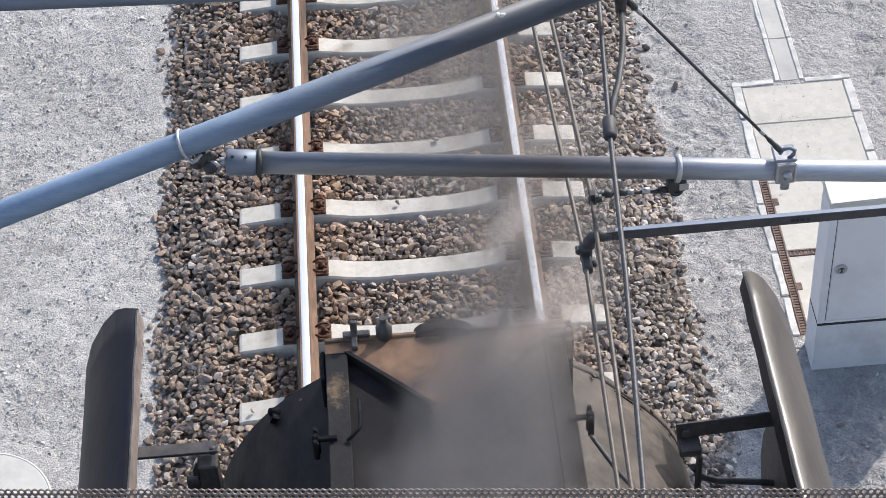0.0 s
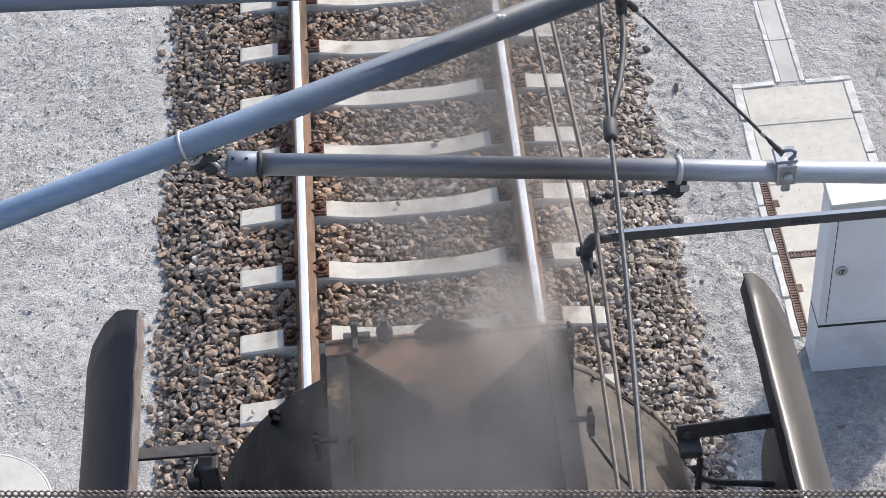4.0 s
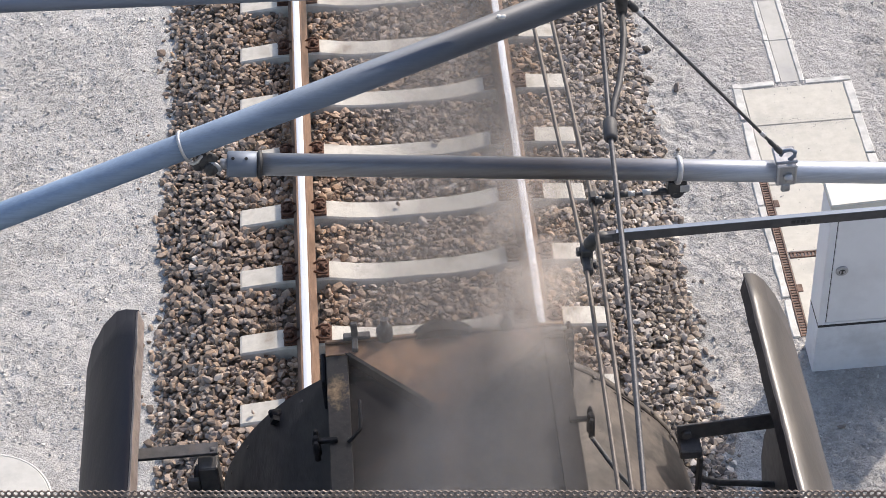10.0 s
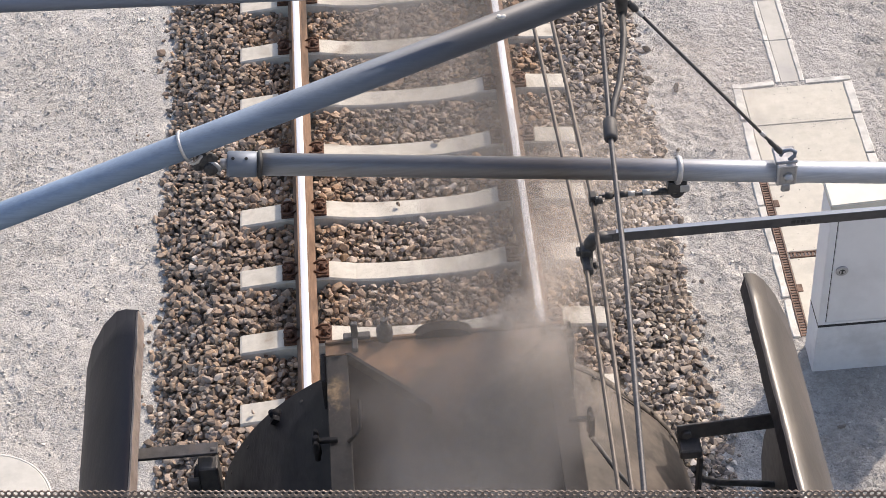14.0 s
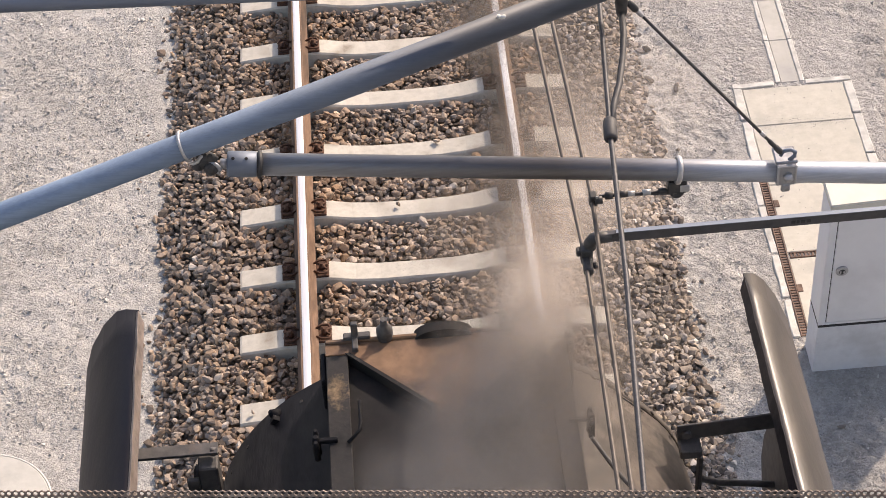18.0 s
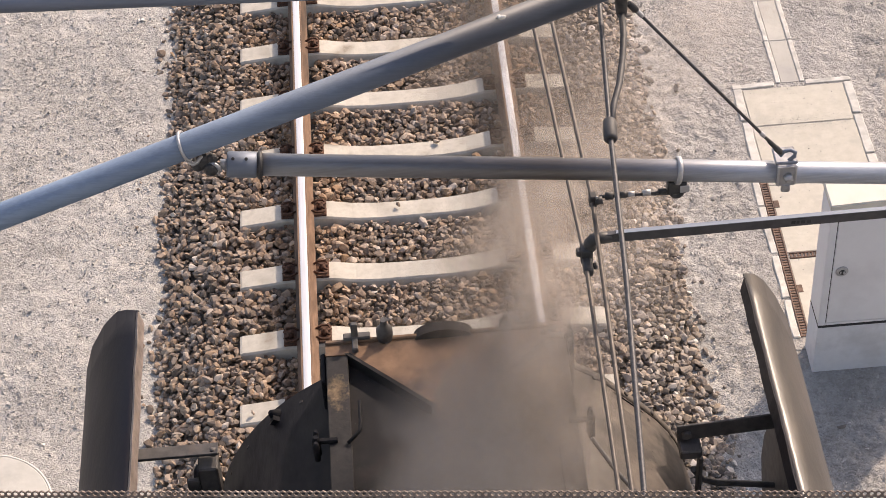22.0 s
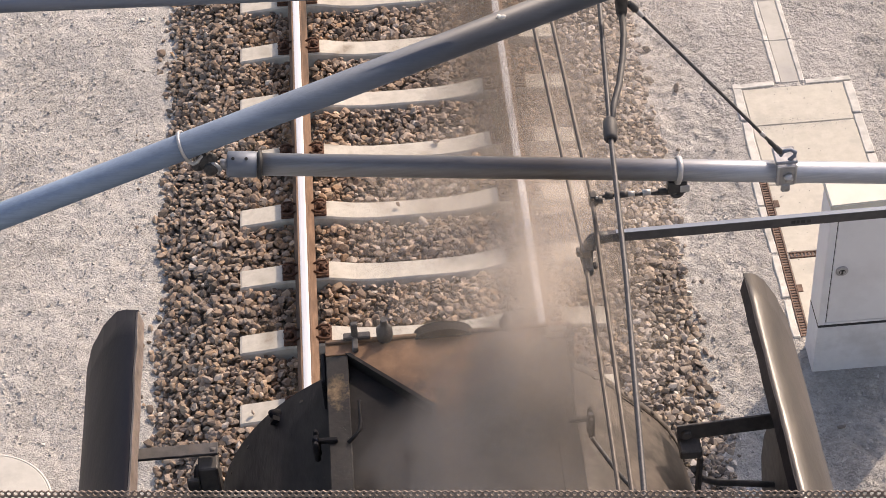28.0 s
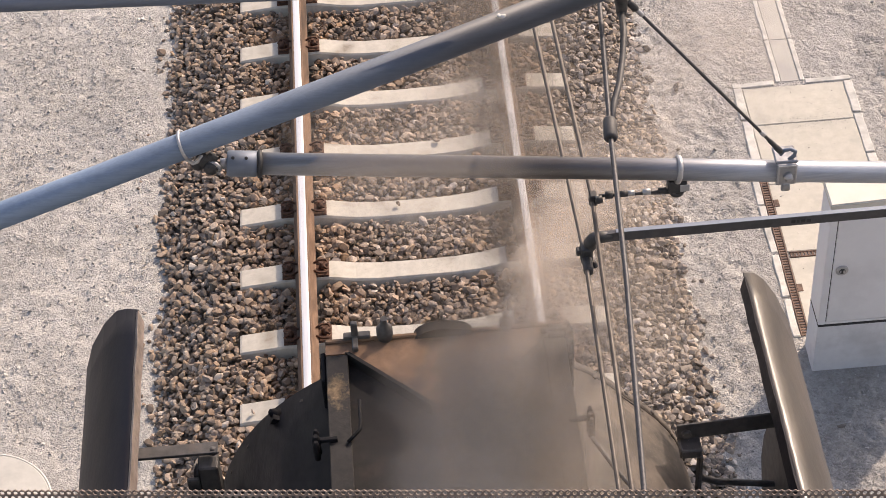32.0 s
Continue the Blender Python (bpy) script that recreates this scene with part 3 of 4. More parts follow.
def build_cabinet():
    cab = holder("electrical_cabinet", pose(2.469, -0.467, -0.40), "pale grey lineside electrical cabinet on a grey plinth", "cabinet")
    w, d = 0.95, 0.235
    part("plinth", box(bmesh.new(), (0, 0, -.1), (w, d, .425), .006, 2), CAB_BASE, cab, "darker grey plinth")
    part("seal", box(bmesh.new(), (.002, .0005, .420), (w - .002, d - .002, .446), 0), CAB_GAP, cab)
    body = bmesh.new()
    box(body, (0, .012, .443), (w, d, 1.455), .010, 3)
    part("body", body, CAB, cab)
    # raised border and door leaf
    for lo, hi in (((.0, -.002, .443), (.045, .013, 1.454)), ((w - .045, -.002, .443), (w, .013, 1.454)), ((.0452, -.0015, .443), (w - .0452, .013, .462)), ((.0452, -.0015, 1.422), (w - .0452, .013, 1.454))):
        part("front_border", box(bmesh.new(), lo, hi, .003, 2), CAB, cab)
    part("door_gap", box(bmesh.new(), (.0452, .007, .4622), (w - .0452, .0115, 1.4218), 0), CAB_GAP, cab)
    for x0, x1 in ((.050, w / 2 - .002), (w / 2 + .002, w - .050)):
        door = part("door", box(bmesh.new(), (x0, -.004, .467), (x1, .0068, 1.417), .004, 2), CAB, cab)
        if x0 < .1:
            lock = bmesh.new()
            sweep(lock, [(.106, -.003, .925), (.106, -.012, .925), (.106, -.016, .925)], [.039, .039, .034], 32)
            part("lock", lock, GALV, door, "round metal lock")
            hole = bmesh.new()
            sweep(hole, [(.106, -.0155, .925), (.106, -.0185, .925)], .020, 20)
            part("lock_slot", hole, DARK_FIT, door)
            for dx in (-.011, .011):
                part("lock_lug", box(bmesh.new(), (.106 + dx - .005, -.022, .915), (.106 + dx + .005, -.018, .935), .001, 1), GALV, door)
    lid = bmesh.new()
    prism(lid, [(-.014, 1.455), (w + .014, 1.455), (w + .014, 1.495), (w / 2, 1.516), (-.014, 1.495)], -.02, d + .012)
    bmesh.ops.bevel(lid, geom=list(lid.edges), offset=.006, segments=2, affect="EDGES")
    part("lid", lid, CAB_LID, cab, "pale cream lid")


# ---- locomotive ----
LOCO_X, LOCO_Y = 0.035, -4.03
BOX_TOP = 4.055


def tube_wall(bm, r, y0, y1, zc, a0=0, a1=360, segs=72, thick=.012):
    """A barrel along y, open at its ends."""
    full = a1 - a0 >= 360
    count = segs if full else segs + 1
    rows = []
    for k in range(count):
        a = radians(a0 + (a1 - a0) * k / segs)
        s, c = math.sin(a), math.cos(a)
        # right shoulder flattened to fit the barrel's outline in the camera's view
        flatten = .026 * math.exp(-((math.degrees(a) - 49) / 13) ** 2)
        rows.append([bm.verts.new(((rr - flatten) * s, y, zc + (rr - flatten) * c)) for rr, y in ((r, y0), (r, y1), (r - thick, y1), (r - thick, y0))])
    for k in range(count if full else count - 1):
        p, q = rows[k], rows[(k + 1) % count]
        for j in range(4):
            f = bm.faces.new((p[j], p[(j + 1) % 4], q[(j + 1) % 4], q[j]))
            f.smooth = j in (0, 2)
    if not full:
        bm.faces.new(rows[0])
        bm.faces.new(rows[-1][::-1])
    bmesh.ops.recalc_face_normals(bm, faces=bm.faces)
    return bm


def deflector(bm, side, ahead=0.0, thick=0.007):
    """A smoke deflector plate: upright below, leaning in towards its top."""
    sx = .012 if side > 0 else 0.0
    wide = .87 if side > 0 else 1.075
    line = [(1.41, 2.62), (1.41, 3.0), (1.408, 3.25), (1.402, 3.40), (1.385, 3.54), (1.345, 3.67), (1.285, 3.785), (1.23, 3.856), (1.19, 3.892), (1.165, 3.906), (1.140, 3.913)]
    line = [(1.165 + (x - 1.165) * (wide if x > 1.165 else 1.0), z) for x, z in line]
    cols = []
    n = len(line)
    length = 1.95
    for i, (x, z) in enumerate(line):
        t = i / (n - 1)
        front = (0.37 if side < 0 else 0.345 - 0.30 * min(.2, max(0, 3.89 - z))) + ahead - 0.10 * max(0, (3.3 - z)) ** 1.5
        if z > 3.83:
            front -= (0.065 if side < 0 else 0.025) * ((z - 3.83) / 0.085) ** 2.2
        px, pz = line[max(0, i - 1)]
        qx, qz = line[min(n - 1, i + 1)]
        nrm = Vector((qz - pz, 0, -(qx - px))).normalized()
        rowo, rowi = [], []
        for k in range(15):
            y = front - (length) * k / 14
            wob = 0.004 * noise.noise(Vector((x * 3, y * 2.3, z * 3 + side)))
            o = Vector((x, y, z)) + nrm * wob
            rowo.append(bm.verts.new((side * o.x + sx, o.y, o.z)))
            i_ = o - nrm * thick
            rowi.append(bm.verts.new((side * i_.x + sx, i_.y, i_.z)))
        cols.append((rowo, rowi))
    for (o0, i0), (o1, i1) in zip(cols, cols[1:]):
        for k in range(14):
            for a, b in ((o0, o1), (i1, i0)):
                f = bm.faces.new((a[k], a[k + 1], b[k + 1], b[k]))
                f.smooth = True
        bm.faces.new((o0[0], o1[0], i1[0], i0[0]))
        bm.faces.new((o0[-1], i0[-1], i1[-1], o1[-1]))
    for o, i_ in (cols[0], cols[-1]):
        for k in range(14):
            bm.faces.new((o[k], i_[k], i_[k + 1], o[k + 1]))
    bmesh.ops.recalc_face_normals(bm, faces=bm.faces)
    return bm


def build_loco():
    loco = holder("steam_locomotive", pose(LOCO_X, LOCO_Y, 0), "sooty black steam locomotive standing on the track", "locomotive")
    zc, r = 3.07, .915
    sm = part("smokebox", tube_wall(bmesh.new(), r, -2.3, 0, zc), BARREL, loco, "brown-black weathered smokebox barrel")
    part("front_ring", tube_wall(bmesh.new(), r + .002, -.035, .002, zc, thick=.05), BARREL, sm)
    bm = bmesh.new()
    sweep(bm, [(0, -.05, zc), (0, .02, zc), (0, .06, zc), (0, .11, zc)], [r - .02, r - .05, .62, .3], 48)
    part("smokebox_door", bm, SOOT_AND_SHADE, sm)
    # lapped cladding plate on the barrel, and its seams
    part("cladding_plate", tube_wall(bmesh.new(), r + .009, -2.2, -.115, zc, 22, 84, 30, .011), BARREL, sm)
    # left plate: the barrel's shaded side is put into a blacker colour
    part("cladding_plate", tube_wall(bmesh.new(), r + .006, -2.2, .004, zc, -84, -22, 30, .008), SOOT_AND_SHADE, sm)
    for a in (36, 46, 56, 66, 76, -36, -46, -56, -66, -76):
        s, c = math.sin(radians(a)), math.cos(radians(a))
        bm = bmesh.new()
        sweep(bm, [((r + .001) * s, -.05, zc + (r + .001) * c), ((r + .008) * s, -.05, zc + (r + .008) * c)], [.011, .007], 8)
        part("rivet", bm, BARREL, sm)
    for a, y, rr in ((-44, -.035, .030),):
        s, c = math.sin(radians(a)), math.cos(radians(a))
        bm = bmesh.new()
        sweep(bm, [(r * s, y, zc + r * c), ((r + .022) * s, y, zc + (r + .022) * c), ((r + .034) * s, y, zc + (r + .034) * c), ((r + .040) * s, y, zc + (r + .040) * c)], [rr, rr * .72, rr * .45, rr * .30], 7)
        bmesh.ops.create_cube(bm, size=1, matrix=Matrix.Translation(((r + .012) * s, y - .028, zc + (r + .012) * c)) @ Matrix.Rotation(.5, 4, 'Y') @ Matrix.Diagonal((.03, .022, .03, 1)))
        part("washout_plug", bm, SOOT_AND_SHADE, sm)
    part("boiler", tube_wall(bmesh.new(), .88, -9.5, -2.3, zc), SOOT_AND_SHADE, loco)
    build_box(loco)
    for side in (-1, 1):
        ahead = .085 if side < 0 else .0
        # left plate gets the shaded tone, right plate the sunlit one
        d = part("smoke_deflector", deflector(bmesh.new(), side, ahead), DEFLECT if side < 0 else DEFLECT_SUNLIT, loco,
                 "blue-black curved smoke deflector plate in shaded tone" if side < 0 else "brown curved smoke deflector plate in sunlit tone with worn edge")
        lip = bmesh.new()
        prism(lip, [(side * a + (.012 if side > 0 else 0), b) for a, b in ((1.126, 3.85), (1.132, 3.85), (1.146, 3.914), (1.138, 3.922))], -1.58, .295 + ahead)
        bmesh.ops.subdivide_edges(lip, edges=[e for e in lip.edges if abs(e.verts[0].co.y - e.verts[1].co.y) > 1], cuts=40)
        for v in lip.verts:
            v.co.x += .0035 * noise.noise(Vector((v.co.y * 9, v.co.z * 6, side))) + .002 * noise.noise(Vector((v.co.y * 31, v.co.z * 9, side)))
            v.co.z += .004 * noise.noise(Vector((v.co.y * 7, 5, side)))
        # the lit left lip and shaded right lip are told apart by colour
        part("folded_lip", lip, DEFLECT_LIP if side < 0 else DEFLECT, d, "bare worn metal lip in sunlit tone" if side < 0 else "folded lip in shaded tone")
        if side > 0:
            worn = bmesh.new()
            pts = [(1.152 + .003 * noise.noise(Vector((k * .9, 2, 0))), -.30 - .05 * k, 3.913) for k in range(24)]
            sweep(worn, pts, [.0009 + .0009 * noise.noise(Vector((k * .6, 7, 0))) for k in range(24)], 6)
            part("worn_edge", worn, GALV, d, "bare bright worn edge")
        lower = bmesh.new()
        outline = [(-.10, 3.56), (-.03, 3.45), (.02, 3.31), (.03, 3.17), (-.03, 3.05), (-.12, 2.9), (-1.2, 2.9), (-1.2, 3.56)] if side > 0 else [(-.5, 3.3), (-.5, 2.9), (-1.2, 2.9), (-1.2, 3.3)]
        k = len(outline)
        a = [lower.verts.new((side * (1.215 if side > 0 else 1.33), y, z)) for y, z in outline]
        b = [lower.verts.new((side * (1.227 if side > 0 else 1.342), y, z)) for y, z in outline]
        for i in range(k):
            lower.faces.new((a[i], a[(i + 1) % k], b[(i + 1) % k], b[i]))
        lower.faces.new(a)
        lower.faces.new(b[::-1])
        bmesh.ops.recalc_face_normals(lower, faces=lower.faces)
        part("lower_stay_plate", lower, BLACK_IRON, d)
        # flat stay from the barrel to the plate
        st = bmesh.new()
        y0 = -.11 if side < 0 else -.22
        if side < 0:
            box(st, (-1.175, y0 - .032, 3.660), (-.865, y0 + .022, 3.674), .002, 1)
        else:
            box(st, (.825, y0 - .005, 3.62), (1.19, y0 + .005, 3.70), .002, 1,
                Matrix.Translation((.83, 0, 3.66)) @ Matrix.Rotation(radians(-4), 4, 'Y') @ Matrix.Translation((-.83, 0, -3.66)))
        stay = part("stay_bar", st, BLACK_IRON, d)
        for xx in ((.885,) if side < 0 else (.858,)):
            bolt = bmesh.new()
            sweep(bolt, [(side * xx, y0 - .004, 3.66), (side * xx, y0 - .022, 3.66)], [.020, .018], 6)
            part("bolt", bolt, BLACK_IRON, d)
        br = box(bmesh.new(), (-.945 if side < 0 else .83, y0 - .07, 3.42 if side < 0 else 3.585), (-.87 if side < 0 else .91, y0 + .012, 3.63), .006, 1)
        part("stay_bracket", br, BLACK_IRON, d)
        if side < 0:
            for dx, dy, dz, rr in ((-.93, .02, 3.60, .018), (-.955, -.02, 3.55, .014), (-.90, .03, 3.54, .016), (-.94, -.05, 3.46, .02), (-.885, -.03, 3.50, .015)):
                kn = bmesh.new()
                sweep(kn, [(dx, y0 + dy - .02, dz), (dx, y0 + dy + .005, dz + .012), (dx + .006, y0 + dy + .02, dz + .03)], [rr, rr, rr * .6], 8)
                part("bracket_nut", kn, BLACK_IRON, d)
            part("bracket_web", box(bmesh.new(), (-.99, y0 - .08, 3.44), (-.945, y0 - .06, 3.58), .004, 1), BLACK_IRON, d)
        else:
            part("bracket_web", box(bmesh.new(), (.905, y0 - .05, 3.30), (.92, y0 + .0, 3.56), .003, 1), BLACK_IRON, d)
            hr = bmesh.new()
            sweep(hr, [(1.37, -.62, 3.50), (1.395, -.63, 3.50), (1.40, -.66, 3.49), (1.40, -.70, 3.49), (1.39, -.725, 3.49), (1.36, -.73, 3.49)], .008, 8)
            part("grab_handle", hr, DEFLECT_LIP, d)
        pipe = bmesh.new()
        sweep(pipe, [(side * .90, y0 + .02, 3.42), (side * .94, y0 + .04, 3.33), (side * 1.0, y0 + .04, 3.30), (side * 1.12, y0 + .03, 3.29), (side * 1.34, y0 + .0, 3.28)], .013, 12)
        part("oil_pipe", pipe, BLACK_IRON, d)
    # under the barrel, for its support
    part("main_frame", box(bmesh.new(), (-.55, -9.4, .75), (.55, 1.2, 1.5), .02, 1), SOOT_AND_SHADE, loco)
    part("saddle", box(bmesh.new(), (-.5, -1.6, 1.45), (.5, -.4, 2.35), .03, 1), SOOT_AND_SHADE, loco)
    part("running_board", box(bmesh.new(), (-1.4, -9.4, 1.9), (1.4, -.3, 1.93), .004, 1), SOOT_AND_SHADE, loco)
    part("buffer_beam", box(bmesh.new(), (-1.3, 1.2, .8), (1.3, 1.26, 1.35), .01, 1), SOOT_AND_SHADE, loco)
    for y in (.2, -2.4, -4.1, -5.8, -7.5):
        rad = .43 if y > 0 else .7
        for side in (-1, 1):
            bm = bmesh.new()
            x = side * .75
            sweep(bm, [(x - .065, y, rad + .005), (x - .06, y, rad + .005), (x + .06, y, rad + .005), (x + .065, y, rad + .005)], [rad - .03, rad, rad, rad - .03], 40)
            part("wheel", bm, BLACK_IRON, loco)
        ax = bmesh.new()
        sweep(ax, [(-.7, y, rad + .005), (.7, y, rad + .005)], .09, 16)
        part("axle", ax, BLACK_IRON, loco)


def build_box(loco):
    """The flat rusty casing on top of the smokebox."""
    h, zt = .431, BOX_TOP
    case = part("top_casing", box(bmesh.new(), (-h, -2.0, 3.70), (h, 0, zt - .045), .008, 1), CASING, loco, "sooty steel casing with a rusty top")
    # front plate narrowing backwards between two sunken bays
    front = [(-h, 0.0), (h, 0.0), (h, -.055), (.352, -.055), (.060, -.335), (.060, -1.9), (-.060, -1.9), (-.060, -.335), (-.352, -.055), (-h, -.055)]
    part("centre_plate", plate(bmesh.new(), front, zt - .012, zt), RUST_TOP, case, "rust-brown top plate")
    for side in (-1, 1):
        # side flange, and the dark strip along the plate's slanting edge
        part("side_flange", box(bmesh.new(), (min(side * .352, side * h), -1.95, zt - .014), (max(side * .352, side * h), -.0555, zt - .002), .003, 1), FLANGE if side < 0 else CASING, case)
        bar = bmesh.new()
        out = [(.362, -.052), (.068, -.338), (.068, -1.2), (.052, -1.2), (.052, -.330), (.344, -.052)]
        plate(bar, [(side * x, y) for x, y in out], zt - .048, zt + .004)
        part("edge_strip", bar, CASING, case)
        # hinge lugs and clamps
        for y in (-.455,):
            lug = bmesh.new()
            box(lug, (min(side * .40, side * .485), y - .009, zt - .004), (max(side * .40, side * .485), y + .009, zt + .014), .003, 1)
            l = part("clamp_arm", lug, SOOT_AND_SHADE, case)
            for dy, rr in ((-.026, .011), (.0, .015), (.028, .010)):
                kn = bmesh.new()
                sweep(kn, [(side * .475, y + dy, zt - .06), (side * .475, y + dy, zt + .012), (side * .475, y + dy, zt + .03)], [rr, rr, rr * .6], 12)
                part("clamp_nut", kn, SOOT_AND_SHADE, l)
        lug = box(bmesh.new(), (min(side * .432, side * .452), -.15, zt - .26), (max(side * .432, side * .452), -.01, zt - .03), .006, 1)
        part("corner_lug", lug, SOOT_AND_SHADE, case)
        part("side_wall", box(bmesh.new(), (min(side * .42, side * h), -1.95, zt - .262), (max(side * .42, side * h), 0, zt - .0142), 0), SOOT_AND_SHADE, case)
    rim = bmesh.new()
    box(rim, (-h, -.004, zt - .25), (h, .014, zt + .010), .004, 1)
    part("front_rim", rim, RUST_TOP, case)
    # fittings along the front edge
    cross = bmesh.new()
    box(cross, (-.364, .0, zt - .02), (-.266, .03, zt + .024), .004, 1)
    box(cross, (-.334, .004, zt + .02), (-.310, .026, zt + .085), .004, 1)
    box(cross, (-.334, -.05, zt - .004), (-.312, .01, zt + .02), .004, 1)
    part("lamp_iron", cross, BLACK_IRON, case)
    for x, s in ((-.214, 1.0), (.225, .8)):
        kn = bmesh.new()
        sweep(kn, [(x, .012, zt - .02), (x, .012, zt + .045 * s), (x, .012, zt + .06 * s), (x, .012, zt + .075 * s), (x, .012, zt + .095 * s)], [.030 * s, .030 * s, .016 * s, .013 * s, .013 * s], 14)
        part("oiler_cup", kn, BLACK_IRON, case)
    dome = bmesh.new()
    rows = []
    for k in range(17):
        a = math.pi * k / 16
        rows.append((-.003 + .105 * math.cos(a), zt - .01 + .052 * math.sin(a)))
    prism(dome, rows, -.012, .03)
    part("front_hump", dome, CASING, case)
    grab = bmesh.new()
    sweep(grab, [(-.365, -.47, zt + .004), (-.345, -.462, zt + .02), (-.322, -.435, zt + .022), (-.318, -.40, zt + .022), (-.318, -.30, zt + .02), (-.318, -.285, zt)], .0065, 8)
    part("grab_handle", grab, SOOT_AND_SHADE, case)
    lug = box(bmesh.new(), (.370, -.070, zt), (.428, -.010, zt + .022), .005, 1)
    latch = part("latch", lug, SOOT_AND_SHADE, case)
    for dy, rr in ((-.085, .015), (-.045, .019), (-.005, .014)):
        kn = bmesh.new()
        sweep(kn, [(.444, dy - .02, zt - .07), (.446, dy - .02, zt + .014), (.446, dy - .02, zt + .036)], [rr, rr, rr * .6], 10)
        part("latch_nut", kn, SOOT_AND_SHADE, latch)
    bar = bmesh.new()
    sweep(bar, [(.345, -.04, zt + .016), (.44, -.04, zt + .022)], .011, 10)
    part("latch_bar", bar, BLACK_IRON, latch)
    wire = bmesh.new()
    sweep(wire, [(.47, -.52, zt - .02), (.55, -.58, zt - .14), (.66, -.66, zt - .26), (.74, -.72, zt - .36)], .008, 8)
    part("oil_pipe", wire, BLACK_IRON, case)


# ---- overhead line ----
CAT_Y = -5.05


def on_line(p, q, x):
    return p[1] + (q[1] - p[1]) * (x - p[0]) / (q[0] - p[0])


def build_overhead():
    mast_x = -3.1
    mast = holder("catenary_mast", pose(mast_x, CAT_Y, GROUND_Z), "grey steel overhead line mast beside the track", "mast")
    for x0, x1, y0, y1 in ((-.12, -.105, -.1, .1), (.105, .12, -.1, .1), (-.105, .105, -.008, .008)):
        part("mast_flange", box(bmesh.new(), (x0, y0, -.1), (x1, y1, 7.6)), MAST, mast)
    cant = holder("cantilever", pose(0, CAT_Y, 0), "grey-blue metal tube cantilever carrying the overhead wires", "cantilever")
    A, B = (-1.143, 5.746), (.39, 6.321)

    def tube(name, p, q, r, mat, label="", segs=40):
        bm = bmesh.new()
        sweep(bm, [(p[0], 0, p[1]), (q[0], 0, q[1])], r, segs)
        return part(name, bm, mat, cant, label)

    strut = tube("strut_tube", (mast_x + .1, on_line(A, B, mast_x + .1)), (.50, on_line(A, B, .50)), .0355, ALU_STRUT, "blue-grey slanting tube")
    bm = bmesh.new()
    sweep(bm, [(mast_x + .1, -.15, 6.652), (.46, -.15, 6.484)], .024, 32)
    part("top_tube", bm, ALU, cant)
    bm = bmesh.new()
    sweep(bm, [(.46, -.15, 6.484), (.47, -.1, 6.484), (.50, 0, 6.37)], .02, 16)
    part("top_fitting", bm, DARK_FIT, cant)
    reg = tube("registration_tube", (-.505, 5.8635), (1.95, 5.548), .0300, ALU_TUBE, "level grey tube darkened by soot")
    R0, R1 = (-.529, 5.866), (1.233, 5.640)
    way = Vector((R1[0] - R0[0], 0, R1[1] - R0[1])).normalized()
    perp = Vector((-way.z, 0, way.x))

    def on_reg(x):
        return Vector((x, 0, on_line(R0, R1, x)))

    cap = bmesh.new()
    sweep(cap, [on_reg(-.528), on_reg(-.522), on_reg(-.452), on_reg(-.449)], [.030, .0345, .0345, .031], 36)
    part("end_sleeve", cap, ALU, reg)
    band = bmesh.new()
    sweep(band, [on_reg(-.449), on_reg(-.447), on_reg(-.438), on_reg(-.436)], [.031, .0375, .0375, .031], 36)
    part("end_band", band, DARK_FIT, reg)
    for dx in (-.512, -.478):
        dot = bmesh.new()
        c0 = on_reg(dx) + perp * .031 + Vector((0, -.0135, 0))
        sweep(dot, [c0, c0 + (perp - Vector((0, 1, 0))) * .003], .0045, 10)
        part("rivet", dot, DARK_FIT, reg)
    spl = bmesh.new()
    for dx, dz, sx, sz in ((0, 0, .016, .010), (.006, -.012, .006, .010), (-.012, .006, .007, .005)):
        bmesh.ops.create_icosphere(spl, subdivisions=2, radius=1, matrix=Matrix.Translation((.208 + dx, -.012 + .3 * dz, on_line(A, B, .208) + .031 + .7 * dz)) @ Matrix.Diagonal((sx * .8, .007, sz * .8, 1)))
    part("white_splash", spl, COVER_RIM, strut, "dried white splash", smooth=True)
    # hook between strut and registration tube
    rod = bmesh.new()
    sweep(rod, [on_reg(-.522), on_reg(-.545)], .014, 16)
    part("eye_rod", rod, GALV, reg)
    eye = bmesh.new()
    ring(eye, on_reg(-.563) + Vector((0, -.012, .0)), (.55, 1, .3), .019, .0065, 20)
    part("eye", eye, ALU_SOOT, reg)
    sway = (Vector((B[0] - A[0], 0, B[1] - A[1]))).normalized()
    rc = Vector((-.628, 0, on_line(A, B, -.628)))
    hoop = bmesh.new()
    ring(hoop, rc, sway.lerp(Vector((1, 0, 0)), .12), .0395, .0042, 36)
    part("hoop", hoop, GALV, strut, "bright steel hoop")
    hk = bmesh.new()
    sp = Vector((-sway.z, 0, sway.x))
    down = rc - sp * .046
    sweep(hk, [down + Vector((-.02, -.006, .004)), down + Vector((.0, -.01, -.012)), down + Vector((.012, -.012, -.004)), down + Vector((.022, -.008, .008)), down + Vector((.04, 0, .008))], .006, 10)
    part("hook", hk, GALV, strut)
    kn = bmesh.new()
    c0 = down + Vector((.032, 0, -.012))
